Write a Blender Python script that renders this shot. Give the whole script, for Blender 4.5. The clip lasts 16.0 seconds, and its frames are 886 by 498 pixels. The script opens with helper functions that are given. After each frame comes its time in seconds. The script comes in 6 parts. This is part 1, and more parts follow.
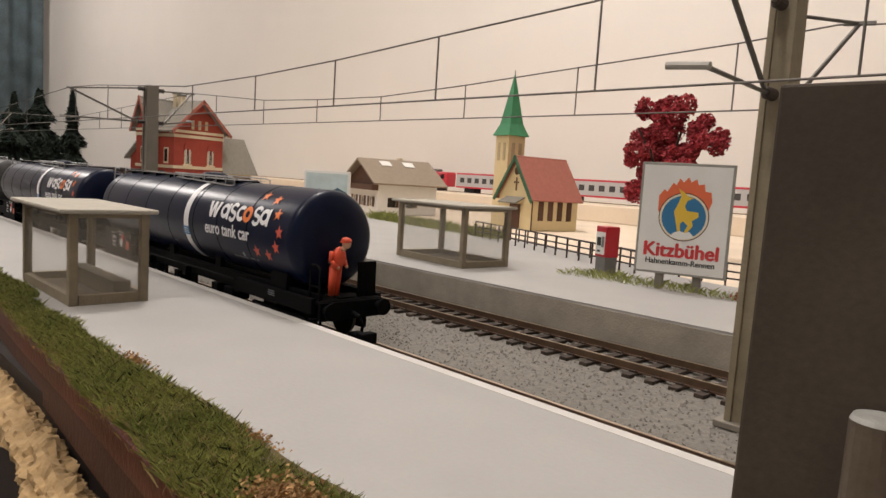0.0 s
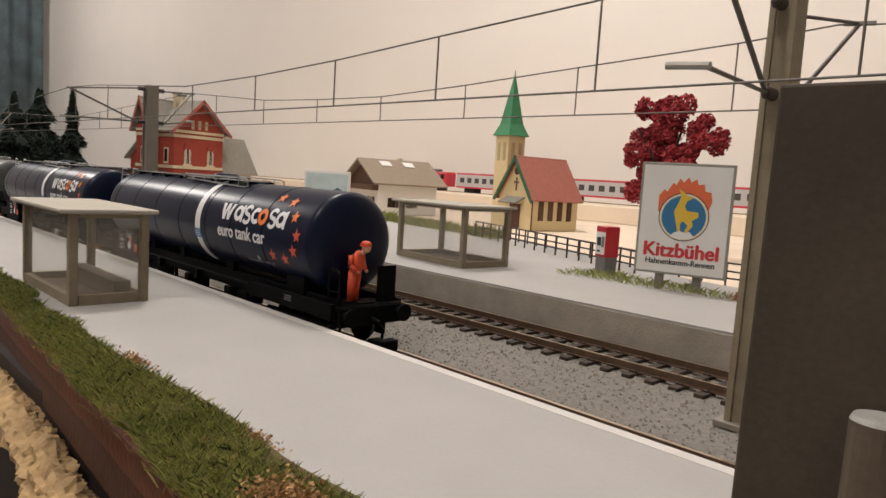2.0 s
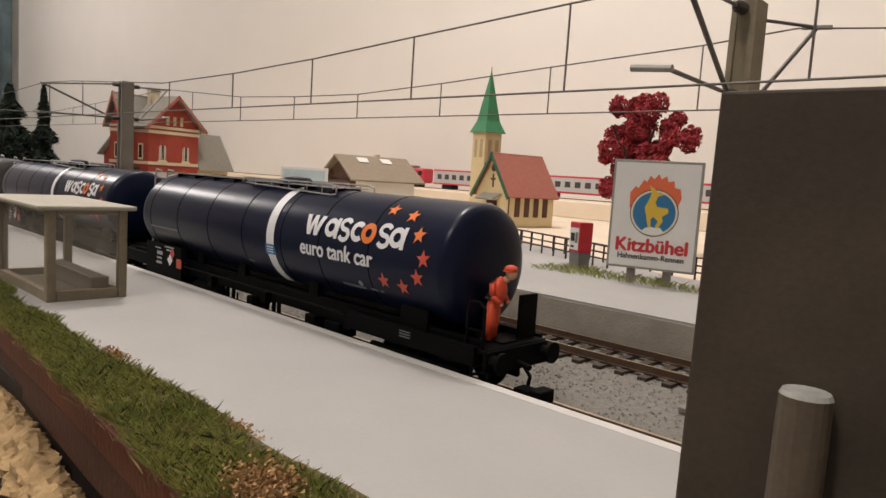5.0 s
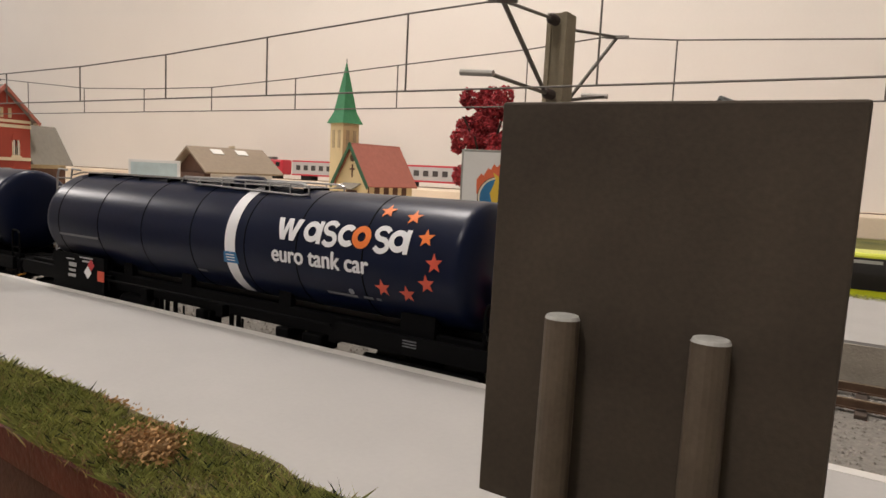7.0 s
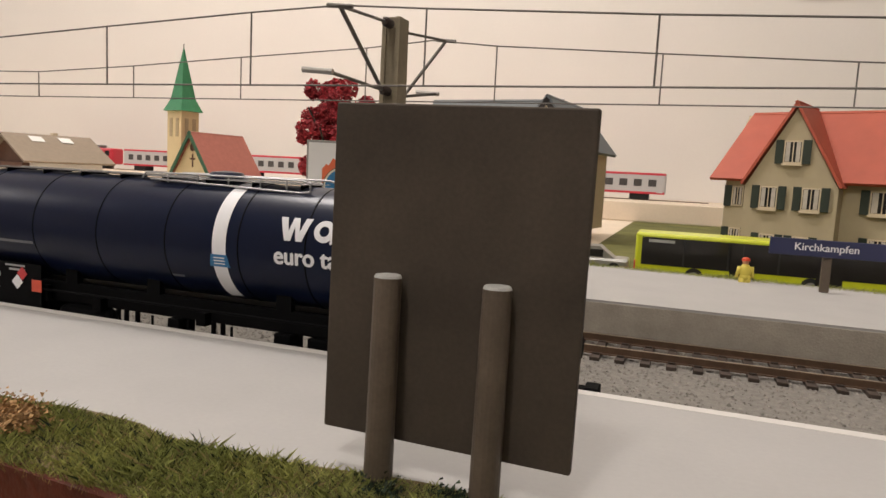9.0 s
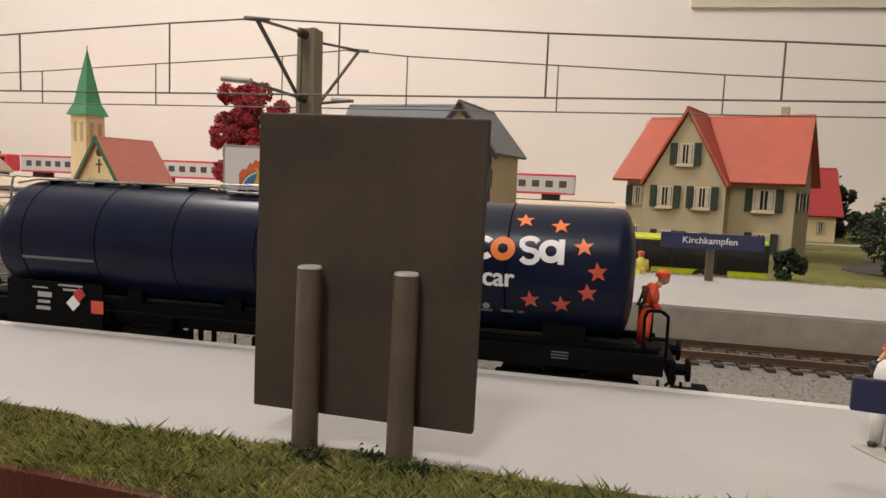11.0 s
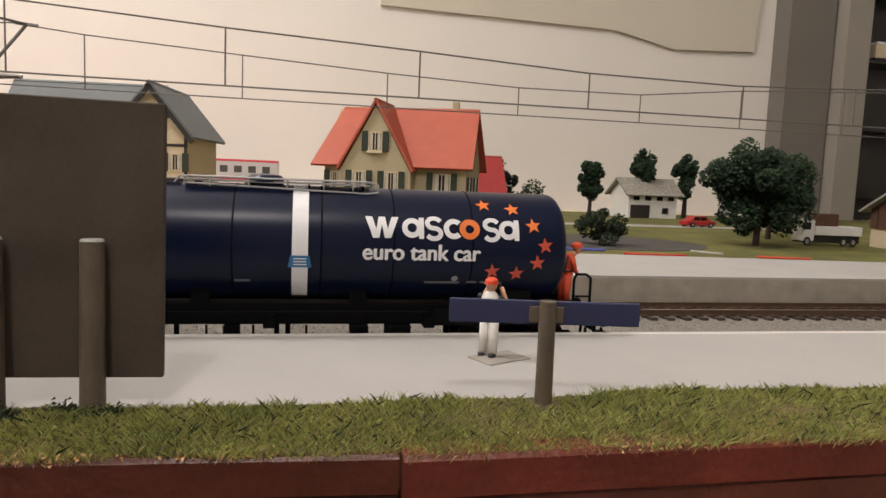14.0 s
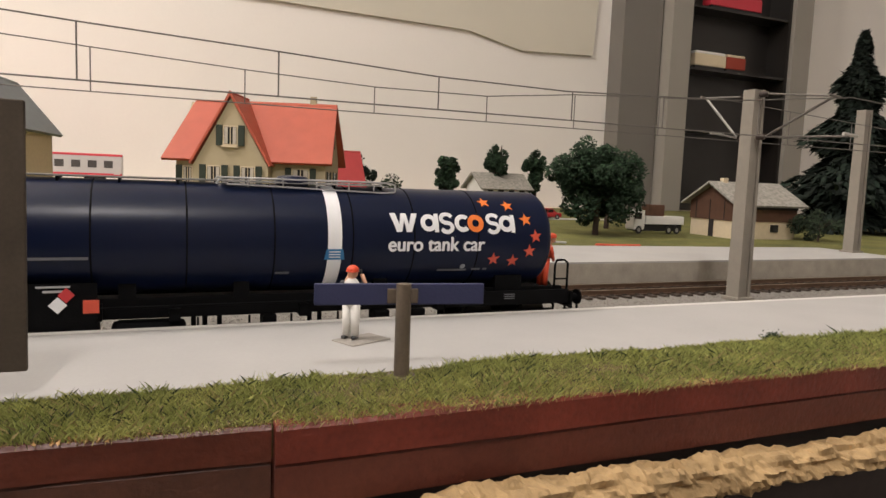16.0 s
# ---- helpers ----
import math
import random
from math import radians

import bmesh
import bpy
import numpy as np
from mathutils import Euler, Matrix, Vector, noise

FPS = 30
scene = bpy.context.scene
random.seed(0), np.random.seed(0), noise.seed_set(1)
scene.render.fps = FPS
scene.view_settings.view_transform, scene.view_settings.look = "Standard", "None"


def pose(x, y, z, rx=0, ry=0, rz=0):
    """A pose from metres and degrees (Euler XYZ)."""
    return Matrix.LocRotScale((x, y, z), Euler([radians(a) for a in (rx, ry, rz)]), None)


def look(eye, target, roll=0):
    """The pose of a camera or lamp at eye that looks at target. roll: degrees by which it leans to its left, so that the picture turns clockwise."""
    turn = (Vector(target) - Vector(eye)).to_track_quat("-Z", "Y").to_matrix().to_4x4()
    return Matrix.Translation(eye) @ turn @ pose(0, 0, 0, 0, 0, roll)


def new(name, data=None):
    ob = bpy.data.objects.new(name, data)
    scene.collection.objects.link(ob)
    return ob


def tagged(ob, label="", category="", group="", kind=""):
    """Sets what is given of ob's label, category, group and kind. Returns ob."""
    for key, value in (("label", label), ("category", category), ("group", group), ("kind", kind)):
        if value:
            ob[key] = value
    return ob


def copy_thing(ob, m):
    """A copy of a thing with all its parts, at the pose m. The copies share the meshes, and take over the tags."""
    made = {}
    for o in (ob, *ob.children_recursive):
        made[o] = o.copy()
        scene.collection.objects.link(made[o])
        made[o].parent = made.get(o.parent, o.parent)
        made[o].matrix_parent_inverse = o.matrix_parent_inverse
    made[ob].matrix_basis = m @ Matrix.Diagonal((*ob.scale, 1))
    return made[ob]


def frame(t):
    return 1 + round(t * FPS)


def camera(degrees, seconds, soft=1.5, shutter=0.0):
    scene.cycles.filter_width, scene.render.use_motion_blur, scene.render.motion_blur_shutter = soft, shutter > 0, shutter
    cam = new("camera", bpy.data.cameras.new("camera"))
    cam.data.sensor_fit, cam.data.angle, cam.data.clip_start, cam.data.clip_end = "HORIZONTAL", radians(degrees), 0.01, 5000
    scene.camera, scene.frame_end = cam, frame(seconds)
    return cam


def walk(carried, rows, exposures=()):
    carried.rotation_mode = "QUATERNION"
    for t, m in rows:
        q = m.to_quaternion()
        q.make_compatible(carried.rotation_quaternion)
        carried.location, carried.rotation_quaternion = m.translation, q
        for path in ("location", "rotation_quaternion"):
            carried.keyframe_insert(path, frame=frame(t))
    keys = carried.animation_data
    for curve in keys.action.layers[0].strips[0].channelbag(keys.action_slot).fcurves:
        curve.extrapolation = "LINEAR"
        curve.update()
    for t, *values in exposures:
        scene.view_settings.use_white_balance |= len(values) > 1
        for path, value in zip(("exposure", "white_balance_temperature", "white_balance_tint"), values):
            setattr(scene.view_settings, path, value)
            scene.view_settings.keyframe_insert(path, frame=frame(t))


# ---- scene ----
cam = camera(66.04, 16.0)
PATH = [
    (0, (-0.03993, 0.06577, 0.04504), (-0.39464, 0.41453, -0.00545), 3.58),
    (3.2, (-0.03993, 0.06577, 0.04504), (-0.39464, 0.41453, -0.00545), 3.58),
    (5.3, (-0.03572, 0.06251, 0.04527), (-0.37299, 0.42792, -0.00693), 3.58),
    (5.5, (-0.03540, 0.06226, 0.04529), (-0.36792, 0.43200, -0.00691), 3.58),
    (6, (-0.03173, 0.05929, 0.04531), (-0.34754, 0.44334, -0.00733), 3.66),
    (6.5, (-0.02892, 0.05556, 0.04704), (-0.32245, 0.45664, -0.00751), 2.19),
    (7, (-0.02262, 0.04972, 0.04531), (-0.28661, 0.47093, -0.00852), 2.72),
    (7.5, (-0.01879, 0.04375, 0.04604), (-0.25032, 0.48347, -0.00905), 1.87),
    (8, (-0.01608, 0.04020, 0.04497), (-0.22044, 0.49339, -0.00846), 3.15),
    (8.5, (-0.01674, 0.04198, 0.04477), (-0.20226, 0.50302, -0.01021), 3.18),
    (9, (-0.01242, 0.03409, 0.04473), (-0.17751, 0.50286, -0.00999), 2.92),
    (11.3, (-0.00607, 0.02000, 0.04436), (-0.09233, 0.50990, -0.00622), 2.50),
    (11.5, (-0.00503, 0.01866, 0.04426), (-0.07177, 0.51150, -0.00729), 2.64),
    (12, (-0.00250, 0.01083, 0.04401), (-0.01576, 0.50798, -0.00757), 2.55),
    (12.5, (-0.00157, 0.00651, 0.04375), (0.02390, 0.50319, -0.00782), 2.69),
    (13, (-0.00016, 0.00336, 0.04356), (0.05410, 0.49763, -0.00892), 2.55),
    (13.5, (0.00027, -0.00250, 0.04279), (0.07855, 0.48877, -0.00744), 2.37),
    (14, (0.00073, -0.00453, 0.04273), (0.09961, 0.48299, -0.00773), 2.32),
    (14.5, (0.00077, -0.00445, 0.04280), (0.12143, 0.47797, -0.00928), 2.31),
    (15, (0.00052, -0.00883, 0.04270), (0.13752, 0.46937, -0.00790), 2.26),
    (15.5, (-0.00009, -0.01311, 0.04216), (0.15937, 0.45810, -0.00813), 2.13),
    (16, (-0.00287, -0.01796, 0.04278), (0.19297, 0.43933, -0.00754), 2.21),
]
EXPOSURE = [(0, -0.13), (6, -0.17), (9, -0.04), (12.5, 0.04), (14, 0.10), (16, 0.27)]
walk(cam, [(t, look(eye, target, roll)) for t, eye, target, roll in PATH], EXPOSURE)
# ---- light: a warm main lamp and two added fill lamps, all unseen, in a closed room ----
world = bpy.data.worlds.new("room_air")
scene.world = world
world.use_nodes = True
world.node_tree.nodes["Background"].inputs[0].default_value = (1.0, 0.86, 0.72, 1)
world.node_tree.nodes["Background"].inputs[1].default_value = 0.006


def unseen_lamp(x, y, z, radius, watts, tint):
    data = bpy.data.lights.new("globe_lamp_light", "POINT")
    data.shadow_soft_size, data.energy, data.color = radius, watts, tint
    ob = new("globe_lamp_light", data)
    ob.location = (x, y, z)
    return ob


WARM = (1.0, 0.925, 0.88)
unseen_lamp(-0.66, 0.44, 1.20, 0.08, 33.5, WARM)
# Added fill from the front, for faces the main lamp leaves dark.
unseen_lamp(-0.15, -0.65, 1.20, 0.10, 25.0, WARM)
# Added fill that brightens the left wall and curtain; its source is invented.
unseen_lamp(-3.50, -0.15, 1.50, 0.12, 56.0, WARM)

# ---- materials ----
CM = 0.01


def mat(name, base, rough=0.6, metal=0.0, vary=0.12, scale=300.0, bump=0.15, fine=1500.0, island=0.0, rand=0.0, spec=0.5, second=None, transmission=0.0, alpha=1.0, coat=0.0):
    """Procedural surface: base colour varied at two scales, relief, optional random shade per piece."""
    m = bpy.data.materials.new(name)
    m.use_nodes = True
    n, l = m.node_tree.nodes, m.node_tree.links
    b = n["Principled BSDF"]
    b.inputs["Roughness"].default_value, b.inputs["Metallic"].default_value = rough, metal
    b.inputs["Specular IOR Level"].default_value = spec
    b.inputs["Transmission Weight"].default_value = transmission
    b.inputs["Alpha"].default_value = alpha
    b.inputs["Coat Weight"].default_value = coat
    tc = n.new("ShaderNodeTexCoord")
    big = n.new("ShaderNodeTexNoise")
    big.inputs["Scale"].default_value, big.inputs["Detail"].default_value = scale, 5.0
    l.new(tc.outputs["Object"], big.inputs["Vector"])
    small = n.new("ShaderNodeTexNoise")
    small.inputs["Scale"].default_value, small.inputs["Detail"].default_value = fine, 3.0
    l.new(tc.outputs["Object"], small.inputs["Vector"])
    ramp = n.new("ShaderNodeMix")
    ramp.data_type = "RGBA"
    dark = tuple(c * (1 - vary * 1.6) for c in base)
    light = tuple(min(1.0, c * (1 + vary)) for c in (second or base))
    ramp.inputs["A"].default_value, ramp.inputs["B"].default_value = (*dark, 1), (*light, 1)
    l.new(big.outputs["Fac"], ramp.inputs["Factor"])
    hsv = n.new("ShaderNodeHueSaturation")
    l.new(ramp.outputs["Result"], hsv.inputs["Color"])
    val = n.new("ShaderNodeMath")
    val.operation = "MULTIPLY_ADD"
    val.inputs[1].default_value, val.inputs[2].default_value = vary * 1.2, 1 - vary * 0.6
    l.new(small.outputs["Fac"], val.inputs[0])
    last = val
    if island or rand:
        src = n.new("ShaderNodeNewGeometry").outputs["Random Per Island"] if island else n.new("ShaderNodeObjectInfo").outputs["Random"]
        k = island or rand
        mul = n.new("ShaderNodeMath")
        mul.operation = "MULTIPLY_ADD"
        mul.inputs[1].default_value, mul.inputs[2].default_value = 2 * k, 1 - k
        l.new(src, mul.inputs[0])
        both = n.new("ShaderNodeMath")
        both.operation = "MULTIPLY"
        l.new(val.outputs[0], both.inputs[0])
        l.new(mul.outputs[0], both.inputs[1])
        last = both
    l.new(last.outputs[0], hsv.inputs["Value"])
    l.new(hsv.outputs["Color"], b.inputs["Base Color"])
    if bump:
        bp = n.new("ShaderNodeBump")
        bp.inputs["Strength"].default_value, bp.inputs["Distance"].default_value = bump, 0.0004
        l.new(small.outputs["Fac"], bp.inputs["Height"])
        l.new(bp.outputs["Normal"], b.inputs["Normal"])
    return m


PAPER = mat("plaster_wall", (0.76, 0.72, 0.67), 0.9, vary=0.03, scale=6, fine=220, bump=0.12)
CEIL = mat("ceiling_white", (0.78, 0.76, 0.72), 0.9, vary=0.03, scale=5, fine=200)
CONCRETE = mat("painted_platform", (0.385, 0.375, 0.36), 0.75, vary=0.07, scale=40, fine=900, bump=0.1)
FACE = mat("platform_face", (0.37, 0.335, 0.28), 0.85, vary=0.22, scale=120, fine=1400, bump=0.5)
EDGE = mat("platform_white_edge", (0.58, 0.56, 0.53), 0.7, vary=0.06, scale=200, fine=1500)
BALLAST = mat("ballast_bed", (0.21, 0.195, 0.172), 0.95, vary=0.30, scale=500, fine=1400, bump=0.9)
STONE = mat("ballast_stone", (0.24, 0.22, 0.195), 0.95, vary=0.2, island=0.28)
SLEEPER = mat("sleeper_brown", (0.055, 0.038, 0.028), 0.8, vary=0.3, rand=0.2)
RAIL = mat("rail_steel", (0.16, 0.10, 0.065), 0.42, metal=0.4, vary=0.25)
RAILTOP = mat("rail_head_bright", (0.60, 0.49, 0.37), 0.28, metal=0.9, vary=0.1)
MASTC = mat("mast_grey", (0.235, 0.21, 0.175), 0.7, vary=0.10, scale=150)
MASTB = mat("mast_brown_grey", (0.27, 0.225, 0.15), 0.55, vary=0.22, scale=200)
WIRE = mat("wire_steel", (0.17, 0.155, 0.14), 0.55, metal=0.5, vary=0.15)
ARM = mat("arm_tube", (0.42, 0.40, 0.37), 0.45, metal=0.5, vary=0.1)
INSUL = mat("insulator_brown", (0.045, 0.028, 0.022), 0.35, vary=0.2)
BOARDB = mat("board_back_brown", (0.052, 0.036, 0.024), 0.8, vary=0.40, scale=55, fine=1400, bump=0.12, second=(0.080, 0.062, 0.044))
POST = mat("sign_post_grey", (0.125, 0.095, 0.068), 0.5, vary=0.35, scale=120)
POSTTOP = mat("post_cap_worn", (0.50, 0.50, 0.47), 0.6, vary=0.25, scale=600)
WHITEP = mat("white_panel", (0.74, 0.73, 0.70), 0.5, vary=0.05, scale=100)
FRAMEG = mat("frame_grey", (0.30, 0.29, 0.26), 0.6, vary=0.2, scale=300)
SHEL = mat("shelter_frame", (0.26, 0.215, 0.15), 0.75, vary=0.18, scale=250, bump=0.4)
SHROOF = mat("shelter_roof", (0.43, 0.40, 0.34), 0.85, vary=0.10, scale=180, bump=0.4)
SHFLOOR = mat("shelter_floor", (0.17, 0.13, 0.085), 0.85, vary=0.25)
NAVY = mat("navy_paint", (0.0038, 0.0076, 0.027), 0.31, vary=0.10, scale=40, fine=600, bump=0.05, spec=0.21)
GREYTANK = mat("grey_tank_paint", (0.055, 0.055, 0.055), 0.5, vary=0.2)
BLACK = mat("frame_black", (0.0035, 0.0035, 0.004), 0.7, vary=0.2, spec=0.08)
WHITE = mat("print_white", (0.80, 0.80, 0.82), 0.45, vary=0.03)
ORANGE = mat("print_orange", (0.80, 0.19, 0.03), 0.45, vary=0.05)
ORANGE2 = mat("print_orange_red", (0.62, 0.085, 0.045), 0.45, vary=0.05)
REDP = mat("print_red", (0.55, 0.04, 0.045), 0.45, vary=0.05)
BLUEP = mat("print_blue", (0.02, 0.16, 0.36), 0.45, vary=0.05)
LADDER = mat("ladder_steel", (0.42, 0.42, 0.43), 0.4, metal=0.6, vary=0.1)
BUFY = mat("handle_yellow", (0.55, 0.24, 0.03), 0.5, vary=0.1)
SUIT = mat("figure_orange", (0.68, 0.075, 0.026), 0.55, vary=0.10, scale=900)
SKIN = mat("figure_skin", (0.60, 0.33, 0.21), 0.6, vary=0.08)
FIGW = mat("figure_white", (0.68, 0.66, 0.62), 0.6, vary=0.08)
FIGBLK = mat("figure_black", (0.02, 0.02, 0.022), 0.5, vary=0.1)
FIGY = mat("figure_yellow", (0.72, 0.60, 0.10), 0.6, vary=0.08)
SIGNBLUE = mat("station_sign_blue", (0.028, 0.034, 0.095), 0.5, vary=0.08, scale=100)
GRASS = mat("grass_fibre", (0.25, 0.36, 0.075), 0.9, vary=0.35, scale=70, island=0.42, bump=0, second=(0.34, 0.33, 0.10))
TURF = mat("turf_base", (0.085, 0.10, 0.03), 0.95, vary=0.35, scale=70, fine=900, bump=0.9, second=(0.13, 0.085, 0.035))
STRAW = mat("straw_fibre", (0.34, 0.27, 0.11), 0.85, vary=0.2, island=0.4, bump=0)
DRY = mat("dry_flock", (0.42, 0.25, 0.11), 0.95, vary=0.3, scale=300, island=0.35)
LAWN = mat("lawn_mat", (0.065, 0.085, 0.018), 0.95, vary=0.35, scale=25, fine=900, bump=0.8, second=(0.17, 0.16, 0.04))
PLAZA = mat("bare_plywood", (0.76, 0.64, 0.50), 0.8, vary=0.10, scale=14, fine=300, bump=0.1)
PLANK = mat("stained_plank", (0.25, 0.040, 0.020), 0.40, vary=0.6, scale=45, fine=700, bump=0.6, second=(0.12, 0.028, 0.015))
# Lit and shaded copies of the same stain, the light put into the colour.
PLANKLIT = mat("stained_plank_lit", (0.33, 0.05, 0.027), 0.42, vary=0.6, scale=45, fine=700, bump=0.6, second=(0.16, 0.03, 0.018))
PLANKLITLOW = mat("stained_plank_lit_lower", (0.20, 0.036, 0.02), 0.5, vary=0.5, scale=45, fine=700, bump=0.6, second=(0.10, 0.026, 0.016))
PLANKSHADE = mat("stained_plank_shaded", (0.045, 0.014, 0.010), 0.55, vary=0.5, scale=45, fine=700, bump=0.6, second=(0.085, 0.03, 0.018))
CORK = mat("cork_bark", (0.46, 0.31, 0.15), 0.9, vary=0.35, scale=120, fine=700, bump=1.0)
DARKW = mat("dark_table_side", (0.03, 0.02, 0.016), 0.7, vary=0.3)
ASPH = mat("asphalt", (0.075, 0.07, 0.065), 0.9, vary=0.2, scale=80, fine=1500, bump=0.5)
YWALL = mat("church_yellow", (0.66, 0.54, 0.31), 0.8, vary=0.06, scale=120)
REDROOF = mat("church_roof_red", (0.34, 0.115, 0.085), 0.8, vary=0.15, scale=200, rand=0.12)
GREEN = mat("copper_green", (0.035, 0.20, 0.085), 0.6, vary=0.15, scale=150)
DKGREEN = mat("trim_green", (0.03, 0.10, 0.05), 0.6, vary=0.1)
BROWN = mat("brown_wood", (0.10, 0.045, 0.025), 0.75, vary=0.25, scale=150)
DARKGL = mat("dark_window", (0.018, 0.016, 0.016), 0.15, vary=0.1, bump=0)
CURT = mat("window_curtain", (0.50, 0.45, 0.38), 0.8, vary=0.2)
BRICK = mat("red_brick", (0.30, 0.042, 0.022), 0.8, vary=0.10, scale=100)
CREAMD = mat("cream_darker", (0.45, 0.36, 0.22), 0.8, vary=0.15)
CREAM = mat("cream_trim", (0.62, 0.52, 0.36), 0.75, vary=0.08)
GREYROOF = mat("grey_roof", (0.21, 0.195, 0.165), 0.85, vary=0.12, scale=150)
BLUEROOF = mat("slate_blue_roof", (0.15, 0.165, 0.17), 0.75, vary=0.10, scale=150)
TAN = mat("chalet_roof_tan", (0.27, 0.215, 0.16), 0.85, vary=0.10, scale=150)
OCHRE = mat("house_ochre", (0.425, 0.356, 0.232), 0.85, vary=0.06, scale=120)
ORROOF = mat("orange_red_roof", (0.42, 0.085, 0.045), 0.6, vary=0.10, scale=90, bump=0.2)
SHUT = mat("shutter_green", (0.022, 0.032, 0.020), 0.7, vary=0.15)
LIME = mat("bus_lime", (0.60, 0.66, 0.02), 0.35, vary=0.04, coat=0.3)
CARRED = mat("crimson_roof", (0.36, 0.035, 0.035), 0.7, vary=0.1, scale=90)
CARG = mat("car_silver", (0.36, 0.35, 0.33), 0.3, metal=0.5, vary=0.05)
CARR = mat("car_red", (0.40, 0.015, 0.02), 0.3, vary=0.05, coat=0.3)
COACH = mat("coach_grey", (0.46, 0.45, 0.45), 0.45, vary=0.06)
COACHGL = mat("coach_window", (0.075, 0.07, 0.07), 0.2, vary=0.1, bump=0)
COACHR = mat("coach_red", (0.52, 0.03, 0.05), 0.4, vary=0.06)
RUBBER = mat("rubber_black", (0.012, 0.012, 0.012), 0.7, vary=0.1)
MAROON = mat("maroon_foliage", (0.36, 0.032, 0.042), 0.9, vary=0.3, island=0.5, bump=0)
LEAF = mat("dark_green_foliage", (0.017, 0.042, 0.016), 0.9, vary=0.3, island=0.5, bump=0)
FIRG = mat("fir_green", (0.010, 0.020, 0.012), 0.95, vary=0.3, island=0.5, bump=0)
BUSHG = mat("bush_green", (0.020, 0.034, 0.014), 0.95, vary=0.3, island=0.5, bump=0)
TRUNK = mat("trunk_brown", (0.045, 0.028, 0.020), 0.9, vary=0.3)
FENCE = mat("fence_brown", (0.045, 0.03, 0.026), 0.6, vary=0.15)
TICKET = mat("ticket_red", (0.50, 0.015, 0.03), 0.35, vary=0.05)
METALG = mat("plinth_grey", (0.17, 0.165, 0.155), 0.6, vary=0.15)
CLOTH = mat("curtain_blue_grey", (0.44, 0.56, 0.61), 0.95, vary=0.40, scale=9, fine=120)
CABIN = mat("cabinet_dark", (0.015, 0.012, 0.010), 0.35, vary=0.2, scale=10)
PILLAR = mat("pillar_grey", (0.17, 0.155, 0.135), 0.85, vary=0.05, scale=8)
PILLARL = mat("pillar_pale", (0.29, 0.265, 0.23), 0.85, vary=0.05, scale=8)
# Wall colour darkened, for the panel that stands in for a shadow.
WALLSHADE = mat("wall_shade_beige", (0.58, 0.54, 0.45), 0.9, vary=0.03, scale=8)
SKYP = mat("poster_sky", (0.52, 0.62, 0.62), 0.5, vary=0.25, scale=60)
HILLP = mat("poster_hill", (0.06, 0.12, 0.16), 0.5, vary=0.3, scale=60)
TIMB = mat("timber_black", (0.025, 0.02, 0.018), 0.8, vary=0.2)
STONEW = mat("roof_speckled", (0.34, 0.32, 0.28), 0.9, vary=0.5, scale=250)
EMBR = mat("emblem_orange", (0.72, 0.15, 0.06), 0.5, vary=0.05)
EMBB = mat("emblem_blue", (0.03, 0.17, 0.34), 0.5, vary=0.05)
EMBY = mat("emblem_yellow", (0.70, 0.47, 0.05), 0.5, vary=0.05)
BLUEPAINT = mat("blue_marking", (0.10, 0.11, 0.45), 0.7, vary=0.1)

glass = bpy.data.materials.new("dusty_acrylic")
glass.use_nodes = True
_n, _l = glass.node_tree.nodes, glass.node_tree.links
_mix, _tr = _n.new("ShaderNodeMixShader"), _n.new("ShaderNodeBsdfTransparent")
_n["Principled BSDF"].inputs["Base Color"].default_value = (0.66, 0.62, 0.55, 1)
_n["Principled BSDF"].inputs["Roughness"].default_value = 0.25
_noi = _n.new("ShaderNodeTexNoise")
_noi.inputs["Scale"].default_value = 90
_mr = _n.new("ShaderNodeMapRange")
_mr.inputs["To Min"].default_value, _mr.inputs["To Max"].default_value = 0.01, 0.20
_l.new(_noi.outputs["Fac"], _mr.inputs["Value"])
_l.new(_mr.outputs["Result"], _mix.inputs["Fac"])
_l.new(_tr.outputs[0], _mix.inputs[1])
_l.new(_n["Principled BSDF"].outputs[0], _mix.inputs[2])
_l.new(_mix.outputs[0], _n["Material Output"].inputs["Surface"])


# ---- building helpers: all shapes in centimetres, scaled to metres when linked ----
def part(name, bm, material, parent=None, label="", smooth=False, at=None):
    me = bpy.data.meshes.new(name)
    bmesh.ops.scale(bm, vec=(CM, CM, CM), verts=bm.verts)
    bmesh.ops.recalc_face_normals(bm, faces=bm.faces)
    if smooth:
        for f in bm.faces:
            f.smooth = True
    bm.to_mesh(me)
    bm.free()
    me.materials.append(material)
    ob = new(name, me)
    if parent is not None:
        ob.parent = parent
    if at is not None:
        ob.matrix_basis = at
    if label:
        ob["label"] = label
    return ob


def cpose(x, y, z, rx=0, ry=0, rz=0):
    return pose(x * CM, y * CM, z * CM, rx, ry, rz)


def thing(name, x, y, z, rz, label, category, group="", kind=""):
    ob = new(name)
    ob.empty_display_size = 0.01
    ob.matrix_basis = cpose(x, y, z, 0, 0, rz)
    return tagged(ob, label, category, group, kind)


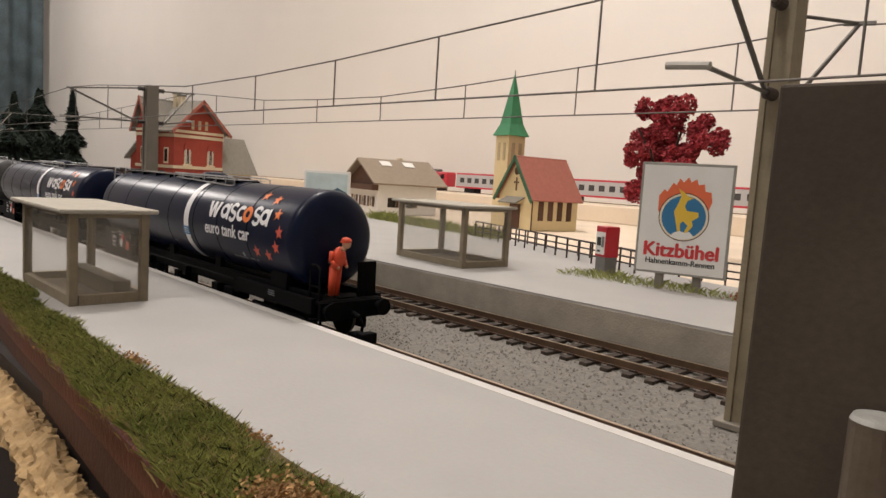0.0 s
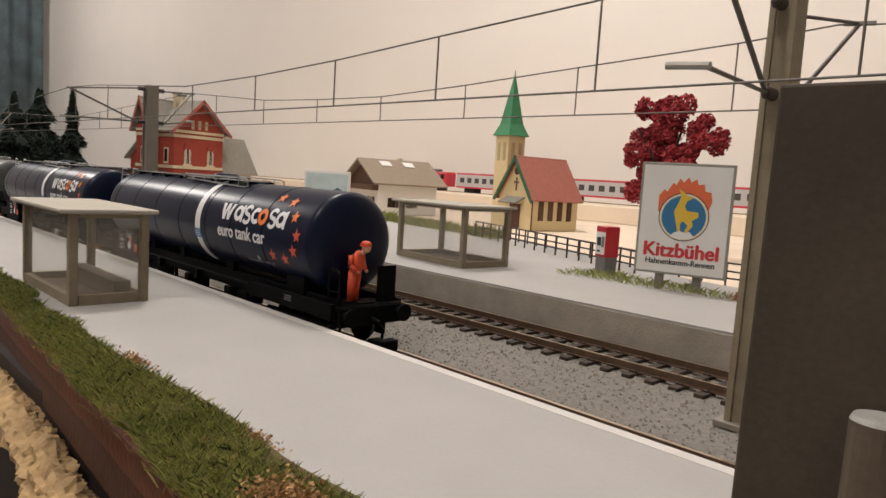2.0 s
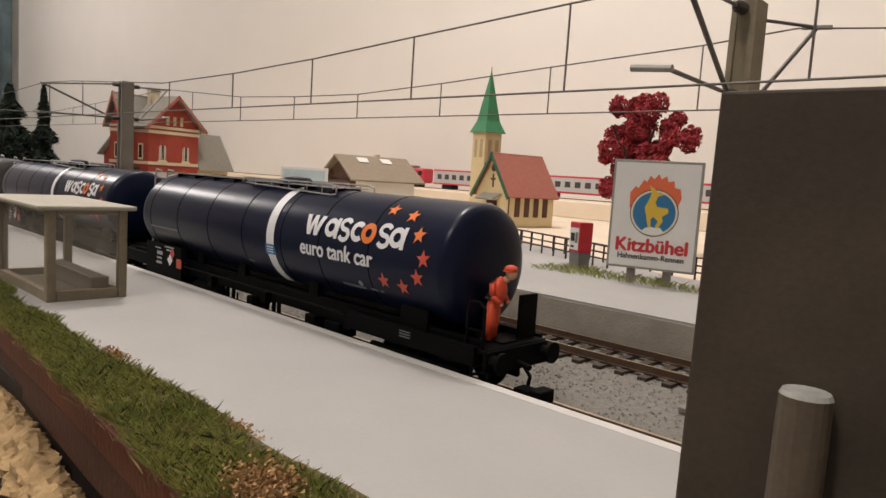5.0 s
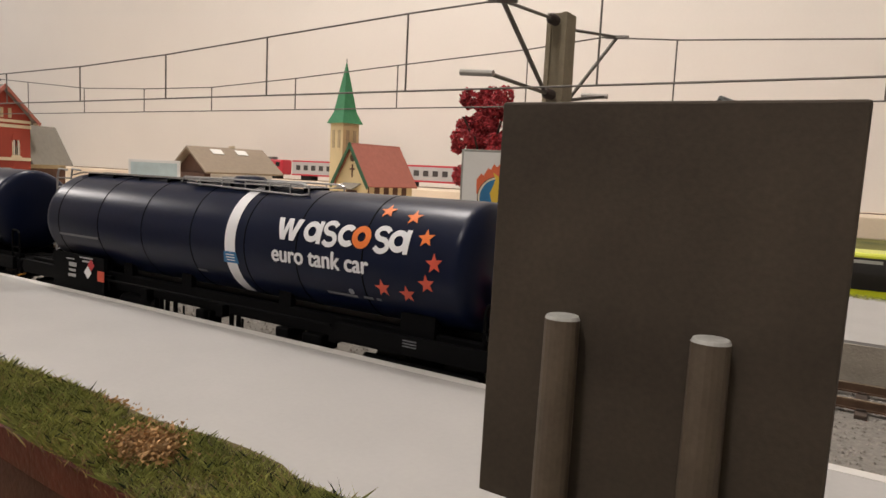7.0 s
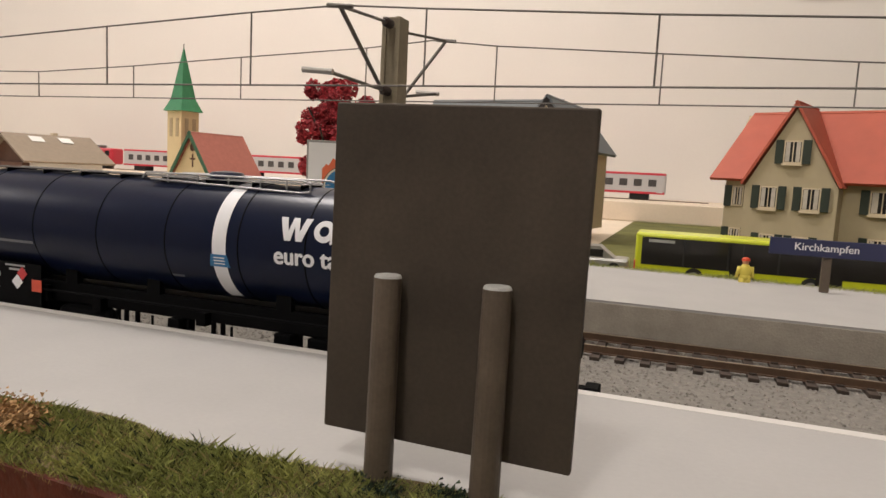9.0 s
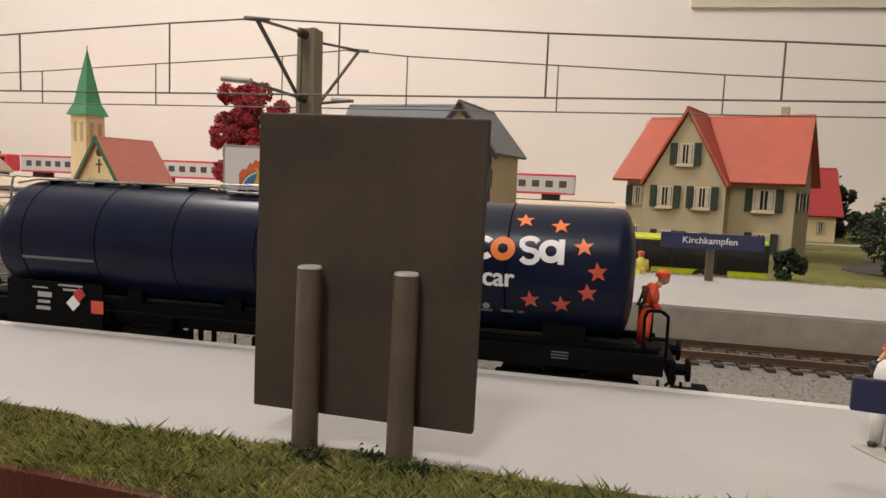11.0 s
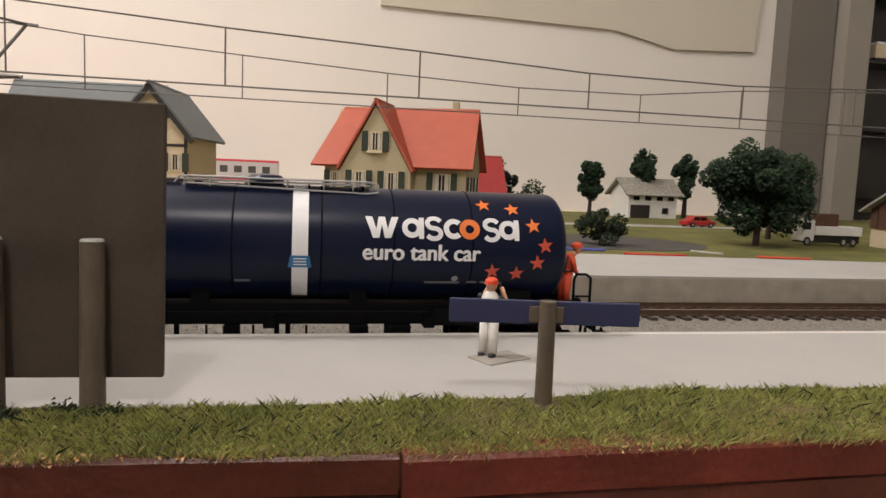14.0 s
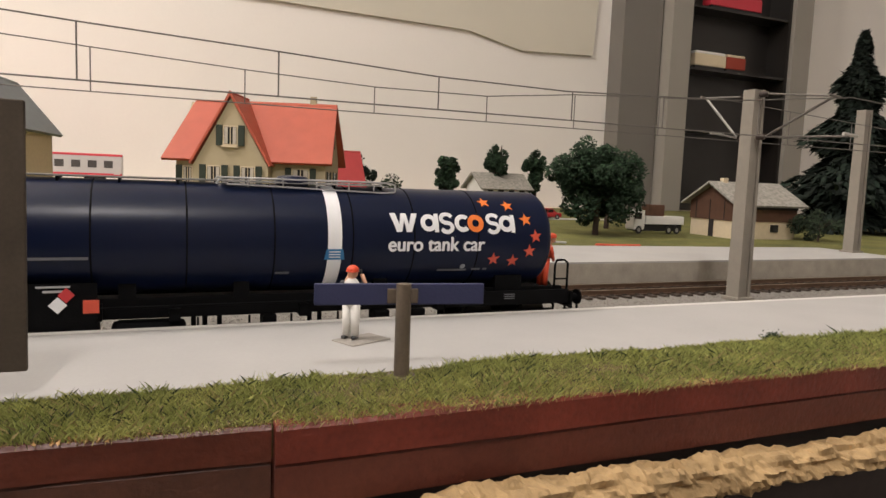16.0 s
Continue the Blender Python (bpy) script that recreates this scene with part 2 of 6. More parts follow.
def box(bm, x0, x1, y0, y1, z0, z1, bev=0.0, m=None):
    r = bmesh.ops.create_cube(bm, size=1)
    vs = r["verts"]
    for v in vs:
        v.co = Vector((x0 + (v.co.x + 0.5) * (x1 - x0), y0 + (v.co.y + 0.5) * (y1 - y0), z0 + (v.co.z + 0.5) * (z1 - z0)))
    if bev:
        es = {e for v in vs for e in v.link_edges}
        out = bmesh.ops.bevel(bm, geom=list(es), offset=bev, segments=2, affect="EDGES", profile=0.5)
        vs = list({v for f in out["faces"] for v in f.verts} | {v for v in vs if v.is_valid})
    if m is not None:
        bmesh.ops.transform(bm, matrix=m, verts=vs)
    return bm


def abox(*a, **k):
    return box(bmesh.new(), *a, **k)


def rod(bm, p, q, r0, r1=None, seg=8):
    p, q = Vector(p), Vector(q)
    r1 = r0 if r1 is None else r1
    d = q - p
    turn = d.to_track_quat("Z", "Y").to_matrix().to_4x4()
    out = bmesh.ops.create_cone(bm, cap_ends=True, segments=seg, radius1=r0, radius2=r1, depth=d.length)
    bmesh.ops.transform(bm, matrix=Matrix.Translation((p + q) / 2) @ turn, verts=out["verts"])
    return bm


def arod(*a, **k):
    return rod(bmesh.new(), *a, **k)


def path_rod(bm, pts, r, seg=6):
    for a, b in zip(pts, pts[1:]):
        rod(bm, a, b, r, r, seg)
    return bm


def prism(bm, pts, y0, y1):
    """A shape in x and z, drawn out from y0 to y1."""
    a = [bm.verts.new((x, y0, z)) for x, z in pts]
    b = [bm.verts.new((x, y1, z)) for x, z in pts]
    n = len(pts)
    bm.faces.new(a)
    bm.faces.new(b[::-1])
    for i in range(n):
        bm.faces.new((a[i], b[i], b[(i + 1) % n], a[(i + 1) % n]))
    return bm


def slab(bm, corners, thick):
    """A plate on four corners, thick along its normal, downwards."""
    c = [Vector(p) for p in corners]
    nrm = (c[1] - c[0]).cross(c[3] - c[0]).normalized()
    if nrm.z < 0:
        nrm.negate()
    a = [bm.verts.new(p) for p in c]
    b = [bm.verts.new(p - nrm * thick) for p in c]
    bm.faces.new(a)
    bm.faces.new(b[::-1])
    for i in range(4):
        bm.faces.new((a[i], b[i], b[(i + 1) % 4], a[(i + 1) % 4]))
    return bm


def ball(bm, c, rx, ry, rz, sub=2):
    r = bmesh.ops.create_icosphere(bm, subdivisions=sub, radius=1)
    bmesh.ops.transform(bm, matrix=Matrix.Translation(c) @ Matrix.Diagonal((rx, ry, rz, 1)), verts=r["verts"])
    return bm


def lettering(name, words, size, material, parent, at, label="", bend=None, bold=0.0, width=None, rise=0.0):
    """Words in the built-in font, as a thin mesh; bend wraps it round a lying cylinder of that radius."""
    cu = bpy.data.curves.new(name, "FONT")
    cu.body, cu.size, cu.extrude, cu.align_x, cu.align_y = words, size * CM, 0.0, "CENTER", "CENTER"
    tmp = bpy.data.objects.new(name, cu)
    scene.collection.objects.link(tmp)
    dg = bpy.context.evaluated_depsgraph_get()
    me = bpy.data.meshes.new_from_object(tmp.evaluated_get(dg))
    bpy.data.objects.remove(tmp)
    bm = bmesh.new()
    bm.from_mesh(me)
    if width:
        xs = [v.co.x for v in bm.verts]
        k = width * CM / (max(xs) - min(xs))
        bmesh.ops.scale(bm, vec=(k, 1, 1), verts=bm.verts)
    bmesh.ops.scale(bm, vec=(1 / CM, 1 / CM, 1 / CM), verts=bm.verts)
    if bold:
        for k, (dx, dy) in enumerate(((bold, 0), (-bold, 0), (0, bold * 0.7), (0, -bold * 0.7))):
            twin = bmesh.ops.duplicate(bm, geom=own)["geom"] if k else None
            if k == 0:
                own = list(bm.verts) + list(bm.edges) + list(bm.faces)
                twin = bmesh.ops.duplicate(bm, geom=own)["geom"]
            bmesh.ops.translate(bm, verts=[g for g in twin if isinstance(g, bmesh.types.BMVert)], vec=(dx, dy, 0.002 * (k + 1)))
    if bend:
        wrap(bm, bend, rise)
    bpy.data.meshes.remove(me)
    return part(name, bm, material, parent, label, at=at)


def wrap(bm, r, rise=0.0):
    """Lay a flat print in x and y onto the near side of a lying cylinder of radius r, whose axis is the x axis; y runs up round it."""
    bmesh.ops.translate(bm, verts=bm.verts, vec=(0, rise, 0))
    ys = [v.co.y for v in bm.verts]
    y = min(ys) + 0.09
    while y < max(ys) - 0.02:
        bmesh.ops.bisect_plane(bm, geom=list(bm.verts) + list(bm.edges) + list(bm.faces), plane_co=(0, y, 0), plane_no=(0, 1, 0))
        y += 0.09
    bmesh.ops.triangulate(bm, faces=bm.faces)
    for v in bm.verts:
        a = v.co.y / r
        v.co = Vector((v.co.x, -(r + 0.021 + v.co.z) * math.cos(a), (r + 0.021 + v.co.z) * math.sin(a)))


def ring_pts(r, n, start=0.0):
    return [(r * math.cos(start + 2 * math.pi * i / n), r * math.sin(start + 2 * math.pi * i / n)) for i in range(n)]


def flat(bm, pts, z=0.0):
    bm.faces.new([bm.verts.new((x, y, z)) for x, y in pts])
    return bm


def star(bm, cx, cy, r, turn=0.0):
    pts = []
    for i in range(10):
        a, q = math.pi / 2 + turn + math.pi * i / 5, r if i % 2 == 0 else r * 0.42
        pts.append((cx + q * math.cos(a), cy + q * math.sin(a)))
    c = bm.verts.new((cx, cy, 0))
    vs = [bm.verts.new((x, y, 0)) for x, y in pts]
    for i in range(10):
        bm.faces.new((c, vs[i], vs[(i + 1) % 10]))
    return bm


def leaves(centre, radii, count, size, rng, clumps=14, hollow=0.55, spread=(0.22, 0.42)):
    """A crown of many small leaf pieces gathered in clumps, with gaps between."""
    bm = bmesh.new()
    heads = []
    for _ in range(clumps):
        d = Vector((rng.gauss(0, 1), rng.gauss(0, 1), rng.gauss(0, 1))).normalized()
        k = rng.uniform(hollow, 1.0)
        heads.append((Vector((centre[0] + d.x * radii[0] * k, centre[1] + d.y * radii[1] * k, centre[2] + d.z * radii[2] * k)), rng.uniform(*spread)))
    mean = sum(radii) / 3
    for _ in range(count):
        h, s = rng.choice(heads)
        d = Vector((rng.gauss(0, 1), rng.gauss(0, 1), rng.gauss(0, 1))).normalized() * (mean * s * rng.uniform(0.55, 1.0))
        p = h + d
        u = Vector((rng.gauss(0, 1), rng.gauss(0, 1), rng.gauss(0, 1))).normalized()
        w = u.orthogonal().normalized()
        a = size * rng.uniform(0.6, 1.3)
        bm.faces.new([bm.verts.new(p + u * a), bm.verts.new(p + w * a * 0.7), bm.verts.new(p - u * a * 0.8), bm.verts.new(p - w * a * 0.6)])
    return bm


# ---- the room and the layout's base ----
def setting(name, bm, material, label, category="", smooth=False):
    return tagged(part(name, bm, material, None, smooth=smooth), label, category or name.split("_")[0], kind="structure")


setting("wall_north", abox(-560, 240, 131, 137, -100, 165), PAPER, "off-white plastered room wall behind the layout", "wall")
setting("wall_west", abox(-566, -560, -260, 137, -100, 165), PAPER, "off-white plastered side wall of the room", "wall")
setting("wall_east", abox(240, 246, -260, 137, -100, 165), PAPER, "off-white plastered side wall of the room", "wall")
setting("wall_south", abox(-566, 246, -266, -260, -100, 165), PAPER, "off-white plastered wall behind the viewer", "wall")
setting("ceiling", abox(-566, 246, -266, 137, 165, 170), CEIL, "white room ceiling", "ceiling")
setting("floor", abox(-566, 246, -266, 137, -106, -100), DARKW, "dark brown room floor under the layout", "floor")
# Thin added panel in a darker beige, shaped like the shadow on the wall.
setting("beam", prism(bmesh.new(), [(13, 36.2), (60, 35.4), (73, 32.6), (91, 33.4), (93, 60), (12, 60)], 130.2, 130.99), WALLSHADE, "thin darker beige panel standing in for a wall shadow", "beam")
setting("pillar_1", abox(96, 106.5, 126, 130.9, -60, 120), PILLAR, "grey wall pillar beside the cabinet", "pillar")
setting("pillar_2", abox(107, 112.6, 123, 130.9, -60, 120), PILLARL, "paler grey wall pillar beside the cabinet", "pillar")
setting("pillar_3", abox(144.6, 150.5, 123, 130.9, -60, 120), PILLARL, "paler grey wall pillar beside the cabinet", "pillar")

# table body and front
setting("table_side", abox(-220, 120, 11.0, 12.0, -60, -1.15), DARKW, "dark wooden side of the layout table", "table")
setting("ground", abox(-230, 150, 28.2, 131, -3, -0.85), PLAZA, "bare plywood base of the model landscape", "ground")
setting("raised_base", abox(-230, 14, 103, 131, -0.84, 1.9, 0.15), PLAZA, "raised bare plywood strip carrying the rear track", "ground")
setting("track_bed", abox(-220, 120, 17.0, 29.0, -3, -1.20), BALLAST, "grey ballasted track bed between the platforms", "track bed")


def wavy(x, s=1.0):
    return s * noise.noise(Vector((x * 0.23, 3.1, 0.7)))


def ribbon(name, x0, x1, step, front, back, z0, z1, material, label, category):
    """A strip along x with uneven front and back edges."""
    bm = bmesh.new()
    rows = []
    n = int((x1 - x0) / step)
    for i in range(n + 1):
        x = x0 + (x1 - x0) * i / n
        rows.append([bm.verts.new(p) for p in ((x, front(x), z0), (x, front(x), z1), (x, back(x), z1), (x, back(x), z0))])
    for a, b in zip(rows, rows[1:]):
        for k in range(4):
            bm.faces.new((a[k], b[k], b[(k + 1) % 4], a[(k + 1) % 4]))
    bm.faces.new(rows[0])
    bm.faces.new(rows[-1][::-1])
    return setting(name, bm, material, label, category)


near = setting("platform_near", abox(-150, 75, 11.6, 17.9, -1.3, 0, 0.05), CONCRETE, "pale grey painted near platform", "platform")
part("edge_strip", abox(-150, 75, 17.62, 17.915, -0.02, 0.008), EDGE, near, "white line along the platform edge")


def far_back(x):
    return 50.5 if x < -60 else float(np.interp(x, [-60, -32, -19, 18, 47], [50.5, 46, 39.5, 37.3, 34.6]))


ribbon("platform_far", -120, 46.5, 1.5, lambda x: 28.15 + wavy(x * 2.0, 0.05), far_back, -1.3, 0.25, CONCRETE, "pale grey painted far platform", "platform")
ribbon("platform_far_face", -120, 46.4, 0.5, lambda x: 28.04 + wavy(x * 5, 0.04), lambda x: 28.09 + wavy(x * 2.0, 0.05), -1.2, 0.17, FACE, "grey-brown rough cast face of the far platform", "platform")

# tracks
SLEEPERS = []


def track(name, yc, gauge, z, x0, x1, s0, s1, label):
    th = thing(name, 0, yc, z, 0, label, "track", kind="structure")
    for s in (-1, 1):
        y = s * gauge / 2
        bm = abox(x0, x1, y - 0.11, y + 0.11, -0.26, -0.22)
        box(bm, x0, x1, y - 0.03, y + 0.03, -0.22, -0.07)
        box(bm, x0, x1, y - 0.055, y + 0.055, -0.07, -0.012)
        r = part("rail", bm, RAIL, th)
        part("rail_head", abox(x0, x1, y - 0.045, y + 0.045, -0.012, 0.0), RAILTOP, r, "bright worn rail head")
    SLEEPERS.append((th, s0, s1, gauge))
    return th


track("railway_track", 19.45, 1.65, -0.83, -220, 120, -62, 42, "dark steel near track on brown sleepers")
track("railway_track", 26.6, 1.80, -0.83, -220, 120, -66, 60, "dark steel far track on brown sleepers")

# front edge: turf, planks, bark
EDGE_X = 1.6


def edge_y(x):
    """The layout's front edge: set back and slanting on one side of the joint."""
    return 9.42 if x >= EDGE_X else min(11.4, 9.60 + (EDGE_X - x) * 0.057)


def front_y(x):
    return edge_y(x) + 0.12 + wavy(x * 3, 0.10)


def turf_back(x):
    return 12.08 + wavy(x * 1.5, 0.28) + (0.25 if x > 6 else 0) + (0.3 if x < -28 else 0) + (0.15 if x < -9 else 0)


ribbon("turf", -150, 75, 0.5, front_y, turf_back, -0.6, 0.03, TURF, "green and brown turf strip along the layout's front", "turf")


def front_plank(name, x0, x1, back, z0, z1, material, label):
    bm = bmesh.new()
    n = int((x1 - x0) / 1.5)
    rows = []
    for i in range(n + 1):
        x = x0 + (x1 - x0) * i / n
        d = wavy(x + z0 * 9, 0.05)
        y = edge_y(x + 0.001) + back
        rows.append([bm.verts.new(p) for p in ((x, y + d, z0), (x, y + d * 0.5, z1 - 0.06), (x, y + 0.06, z1 + wavy(x * 2, 0.05)), (x, y + 0.6, z1), (x, y + 0.6, z0))])
    for a, b in zip(rows, rows[1:]):
        for k in range(5):
            bm.faces.new((a[k], b[k], b[(k + 1) % 5], a[(k + 1) % 5]))
    bm.faces.new(rows[0])
    bm.faces.new(rows[-1][::-1])
    return tagged(part(name, bm, material), label, "plank", "planks along the front")


# Right planks are coloured brighter as lit, lower ones darker as shaded.
front_plank("front_plank", EDGE_X, 75, 0.0, -0.62, 0.03, PLANKLIT, "red-brown stained plank edging the turf, coloured brighter as lit")
front_plank("front_plank", EDGE_X, 75, 0.06, -1.45, -0.64, PLANKLITLOW, "red-brown stained lower plank, coloured a little darker as shaded")
front_plank("front_plank", -150, EDGE_X - 0.04, 0.0, -0.62, 0.0, PLANK, "red-brown stained plank edging the turf")
front_plank("front_plank", -150, EDGE_X - 0.04, 0.06, -1.45, -0.64, PLANKSHADE, "red-brown stained lower plank, coloured dark as in shadow")


def bark(name, x0, x1, z, r, label):
    bm = bmesh.new()
    n, seg, rows = int((x1 - x0) / 0.09), 26, []
    for i in range(n + 1):
        x = x0 + (x1 - x0) * i / n
        ring, y = [], edge_y(x) - 0.45
        for k in range(seg):
            a = 2 * math.pi * k / seg
            q = r * (1 + 0.45 * noise.noise(Vector((x * 0.7, math.cos(a) * 1.3, math.sin(a) * 1.3))) + 0.34 * noise.noise(Vector((x * 1.9, math.cos(a) * 3, math.sin(a) * 3))) + 0.20 * noise.noise(Vector((x * 5.0, math.cos(a) * 7, math.sin(a) * 7))) + 0.16 * noise.noise(Vector((x * 11.0, math.cos(a) * 12, math.sin(a) * 12))))
            ring.append(bm.verts.new((x, y + q * math.cos(a) * 1.2 + 0.25 * noise.noise(Vector((x * 0.12, 1, 1))), z + q * math.sin(a) + 0.2 * noise.noise(Vector((x * 0.1, 7, 1))))))
        rows.append(ring)
    for a, b in zip(rows, rows[1:]):
        for k in range(seg):
            bm.faces.new((a[k], b[k], b[(k + 1) % seg], a[(k + 1) % seg]))
    bm.faces.new(rows[0])
    bm.faces.new(rows[-1][::-1])
    return tagged(part(name, bm, CORK), label, "cork bark")


bark("cork_bark", -60, 60, -1.86, 0.38, "pale split cork bark strip below the front planks")


def blades(name, x0, x1, count, lo, hi, height, z, material, label, rng):
    xs = rng.uniform(x0, x1, count)
    f = rng.random(count)
    verts, faces = [], []
    for x, t in zip(xs, f):
        y = lo(x) + (hi(x) - lo(x)) * t
        thick = 0.45 + 0.55 * (noise.noise(Vector((x * 0.35, y * 0.5, 5.0))) + 1) + 0.45 * noise.noise(Vector((x * 1.6, y * 1.6, 9.0)))
        h = height * thick * rng.uniform(0.35, 1.4)
        a, w = rng.uniform(0, 2 * math.pi), rng.uniform(0.003, 0.0065)
        lx, ly = rng.normal(0, 0.5) * h, rng.normal(-0.1, 0.5) * h
        k = len(verts)
        ca, sa = math.cos(a) * w, math.sin(a) * w
        verts += [(x - ca, y - sa, z), (x + ca, y + sa, z), (x + lx * 0.4 + ca * 0.8, y + ly * 0.4 + sa * 0.8, z + h * 0.6), (x + lx, y + ly, z + h)]
        faces += [(k, k + 1, k + 2), (k, k + 2, k + 3)]
    me = bpy.data.meshes.new(name)
    me.from_pydata([(p[0] * CM, p[1] * CM, p[2] * CM) for p in verts], [], faces)
    me.materials.append(material)
    return tagged(new(name, me), label, "grass", kind="stuff")


RNG = np.random.default_rng(4)
blades("grass", -42, 34, 200000, lambda x: front_y(x) - 0.12, lambda x: turf_back(x) - 0.1, 0.155, -0.02, GRASS, "short green static grass on the front strip", RNG)
blades("dry_grass", -42, 34, 11000, lambda x: front_y(x) - 0.28, lambda x: min(front_y(x) + 1.4, turf_back(x) - 0.2), 0.18, -0.02, STRAW, "straw-coloured dry fibres among the grass", RNG)
blades("dark_grass", -42, 34, 16000, lambda x: front_y(x) - 0.05, lambda x: turf_back(x) - 0.1, 0.17, -0.02, BUSHG, "darker green fibres among the grass", RNG)
blades("grass", -150, -42, 9000, front_y, lambda x: turf_back(x) - 0.1, 0.34, -0.02, GRASS, "short green static grass on the front strip", RNG)
blades("grass", -24, -14.5, 1500, lambda x: 34.3 - (x + 20) * -0.1, lambda x: 36.3 + 0 * x, 0.26, 0.24, GRASS, "grass tufts at the foot of the billboard", RNG)
blades("grass", -6, 12, 4000, lambda x: far_back(x) - 0.8, lambda x: far_back(x) + 0.1, 0.16, 0.2, GRASS, "grass edge along the back of the far platform", RNG)
blades("grass", -58, -38, 5000, lambda x: far_back(x) - 1.6, lambda x: far_back(x) + 0.3, 0.6, 0.2, GRASS, "grass edge along the back of the far platform", RNG)


def flock(name, x, y, z, sx, sy, sz, count, material, label, seed):
    rng = random.Random(seed)
    bm = bmesh.new()
    for _ in range(count):
        d = Vector((rng.gauss(0, 0.45), rng.gauss(0, 0.45), abs(rng.gauss(0, 0.5))))
        p = Vector((d.x * sx, d.y * sy, d.z * sz))
        u = Vector((rng.gauss(0, 1), rng.gauss(0, 1), rng.gauss(0, 1))).normalized()
        w = u.orthogonal().normalized()
        q = rng.uniform(0.02, 0.05)
        bm.faces.new([bm.verts.new(p + u * q), bm.verts.new(p + w * q), bm.verts.new(p - u * q - w * q * 0.5)])
    return tagged(part(name, bm, material, at=cpose(x, y, z)), label, "flock", kind="stuff")


flock("dry_flock", -11.3, 11.15, 0.06, 0.55, 0.42, 0.32, 3600, DRY, "tuft of dry brown flock on the grass strip", 3)
for i, (fx, fy) in enumerate(((-21, 11.0), (-16, 10.75), (-12.5, 10.55), (-3.5, 10.0), (6, 9.6), (-27, 11.3), (-1.0, 9.9), (11, 9.55), (-14, 12.2), (-19.5, 12.3))):
    flock("brown_flock", fx, fy, 0.0, 0.9, 0.2, 0.08, 260, DRY, "brown flock along the turf's edge", 20 + i)
for i, (fx, fy) in enumerate(((16.5, 12.5), (-4.9, 11.7), (-3.2, 11.7), (-3.9, 11.9))):
    flock("green_flock", fx, fy, 0.0, 0.35, 0.2, 0.16, 420, BUSHG, "dark green flock tuft at the grass edge", 60 + i)
flock("red_flock", -15.3, 35.2, 0.25, 0.5, 0.3, 0.35, 260, MAROON, "small reddish flower tuft beside the billboard", 80)


def ballast_stones(x0, x1, y0, y1, count, z):
    rng = np.random.default_rng(8)
    verts, faces = [], []
    for _ in range(count):
        x, y = rng.uniform(x0, x1), rng.uniform(y0, y1)
        r = rng.uniform(0.045, 0.085)
        k = len(verts)
        verts += [(x + r * rng.uniform(.6, 1.2), y, z), (x, y + r * rng.uniform(.6, 1.2), z), (x - r * rng.uniform(.6, 1.2), y, z), (x, y - r * rng.uniform(.6, 1.2), z), (x + rng.normal(0, .02), y + rng.normal(0, .02), z + r * rng.uniform(0.5, 1.0))]
        faces += [(k, k + 1, k + 4), (k + 1, k + 2, k + 4), (k + 2, k + 3, k + 4), (k + 3, k, k + 4)]
    me = bpy.data.meshes.new("ballast")
    me.from_pydata([(p[0] * CM, p[1] * CM, p[2] * CM) for p in verts], [], faces)
    me.materials.append(STONE)
    return tagged(new("ballast", me), "grey ballast grains between the tracks", "ballast", kind="stuff")


ballast_stones(-48, 40, 17.95, 27.9, 26000, -1.21)


# ---- overhead line ----
MASTS = ((-96.0, MASTC), (-48.6, MASTC), (-10.35, MASTB), (26.95, MASTC), (64.0, MASTC))
MAST_Y = 23.7


def mast(x, y, z0, z1, material, label, arms=True):
    th = thing("catenary_mast", x, y, z0, 0, label, "catenary mast", "masts of the overhead line")
    h = z1 - z0
    k = 0.84 if material is MASTB else 1.0
    plan = [(-0.40, -0.40), (-0.22, -0.40), (-0.22, -0.30), (0.22, -0.30), (0.22, -0.40), (0.40, -0.40), (0.40, 0.40), (0.22, 0.40), (0.22, 0.30), (-0.22, 0.30), (-0.22, 0.40), (-0.40, 0.40)]
    bm = bmesh.new()
    lo = [bm.verts.new((x0 * k, y0, 0)) for x0, y0 in plan]
    hi = [bm.verts.new((x0 * 0.88 * k, y0 * 0.88, h)) for x0, y0 in plan]
    bm.faces.new(lo[::-1])
    bm.faces.new(hi)
    for k in range(12):
        bm.faces.new((lo[k], lo[(k + 1) % 12], hi[(k + 1) % 12], hi[k]))
    part("post", bm, material, th)
    part("foot", abox(-0.55, 0.55, -0.55, 0.55, -0.05, 0.12, 0.03), MASTC, th)
    if arms:
        for side, reach, zc, zm in ((-1, 4.9, 6.55, 8.45), (1, 2.25, 6.95, 9.0)):
            up, low = 9.0 - z0, 6.95 - z0
            for zz, nm in ((up, "insulator"), (low, "insulator")):
                bm = bmesh.new()
                for k in range(4):
                    a = side * (0.42 + k * 0.11)
                    rod(bm, (0, a, zz), (0, a + side * 0.07, zz), 0.15, 0.10, 10)
                part(nm, bm, INSUL, th, smooth=False)
            tip = ((0.9 if side > 0 else 0.68) * (1 if x < 0 else -1), side * reach, zm - z0)
            part("top_rod", arod((0, side * 0.85, up), tip, 0.045), WIRE, th)
            part("strut", arod((0, side * 0.85, low), tip, 0.06), ARM if side > 0 and material is MASTC else WIRE, th)
            part("clamp", arod((tip[0] - 0.35, tip[1], tip[2] + 0.03), (tip[0] + 0.35, tip[1], tip[2] - 0.03), 0.06), WIRE, th)
            end = (0.55, side * (reach + 0.2), zc + 0.28 - z0)
            part("steady_arm", arod((0, side * 0.85, low), end, 0.05), WIRE, th)
            part("steady_tube", arod((end[0] - 0.75, end[1], end[2] + 0.06), (end[0] + 0.1, end[1], end[2]), 0.075), ARM, th)
    return th


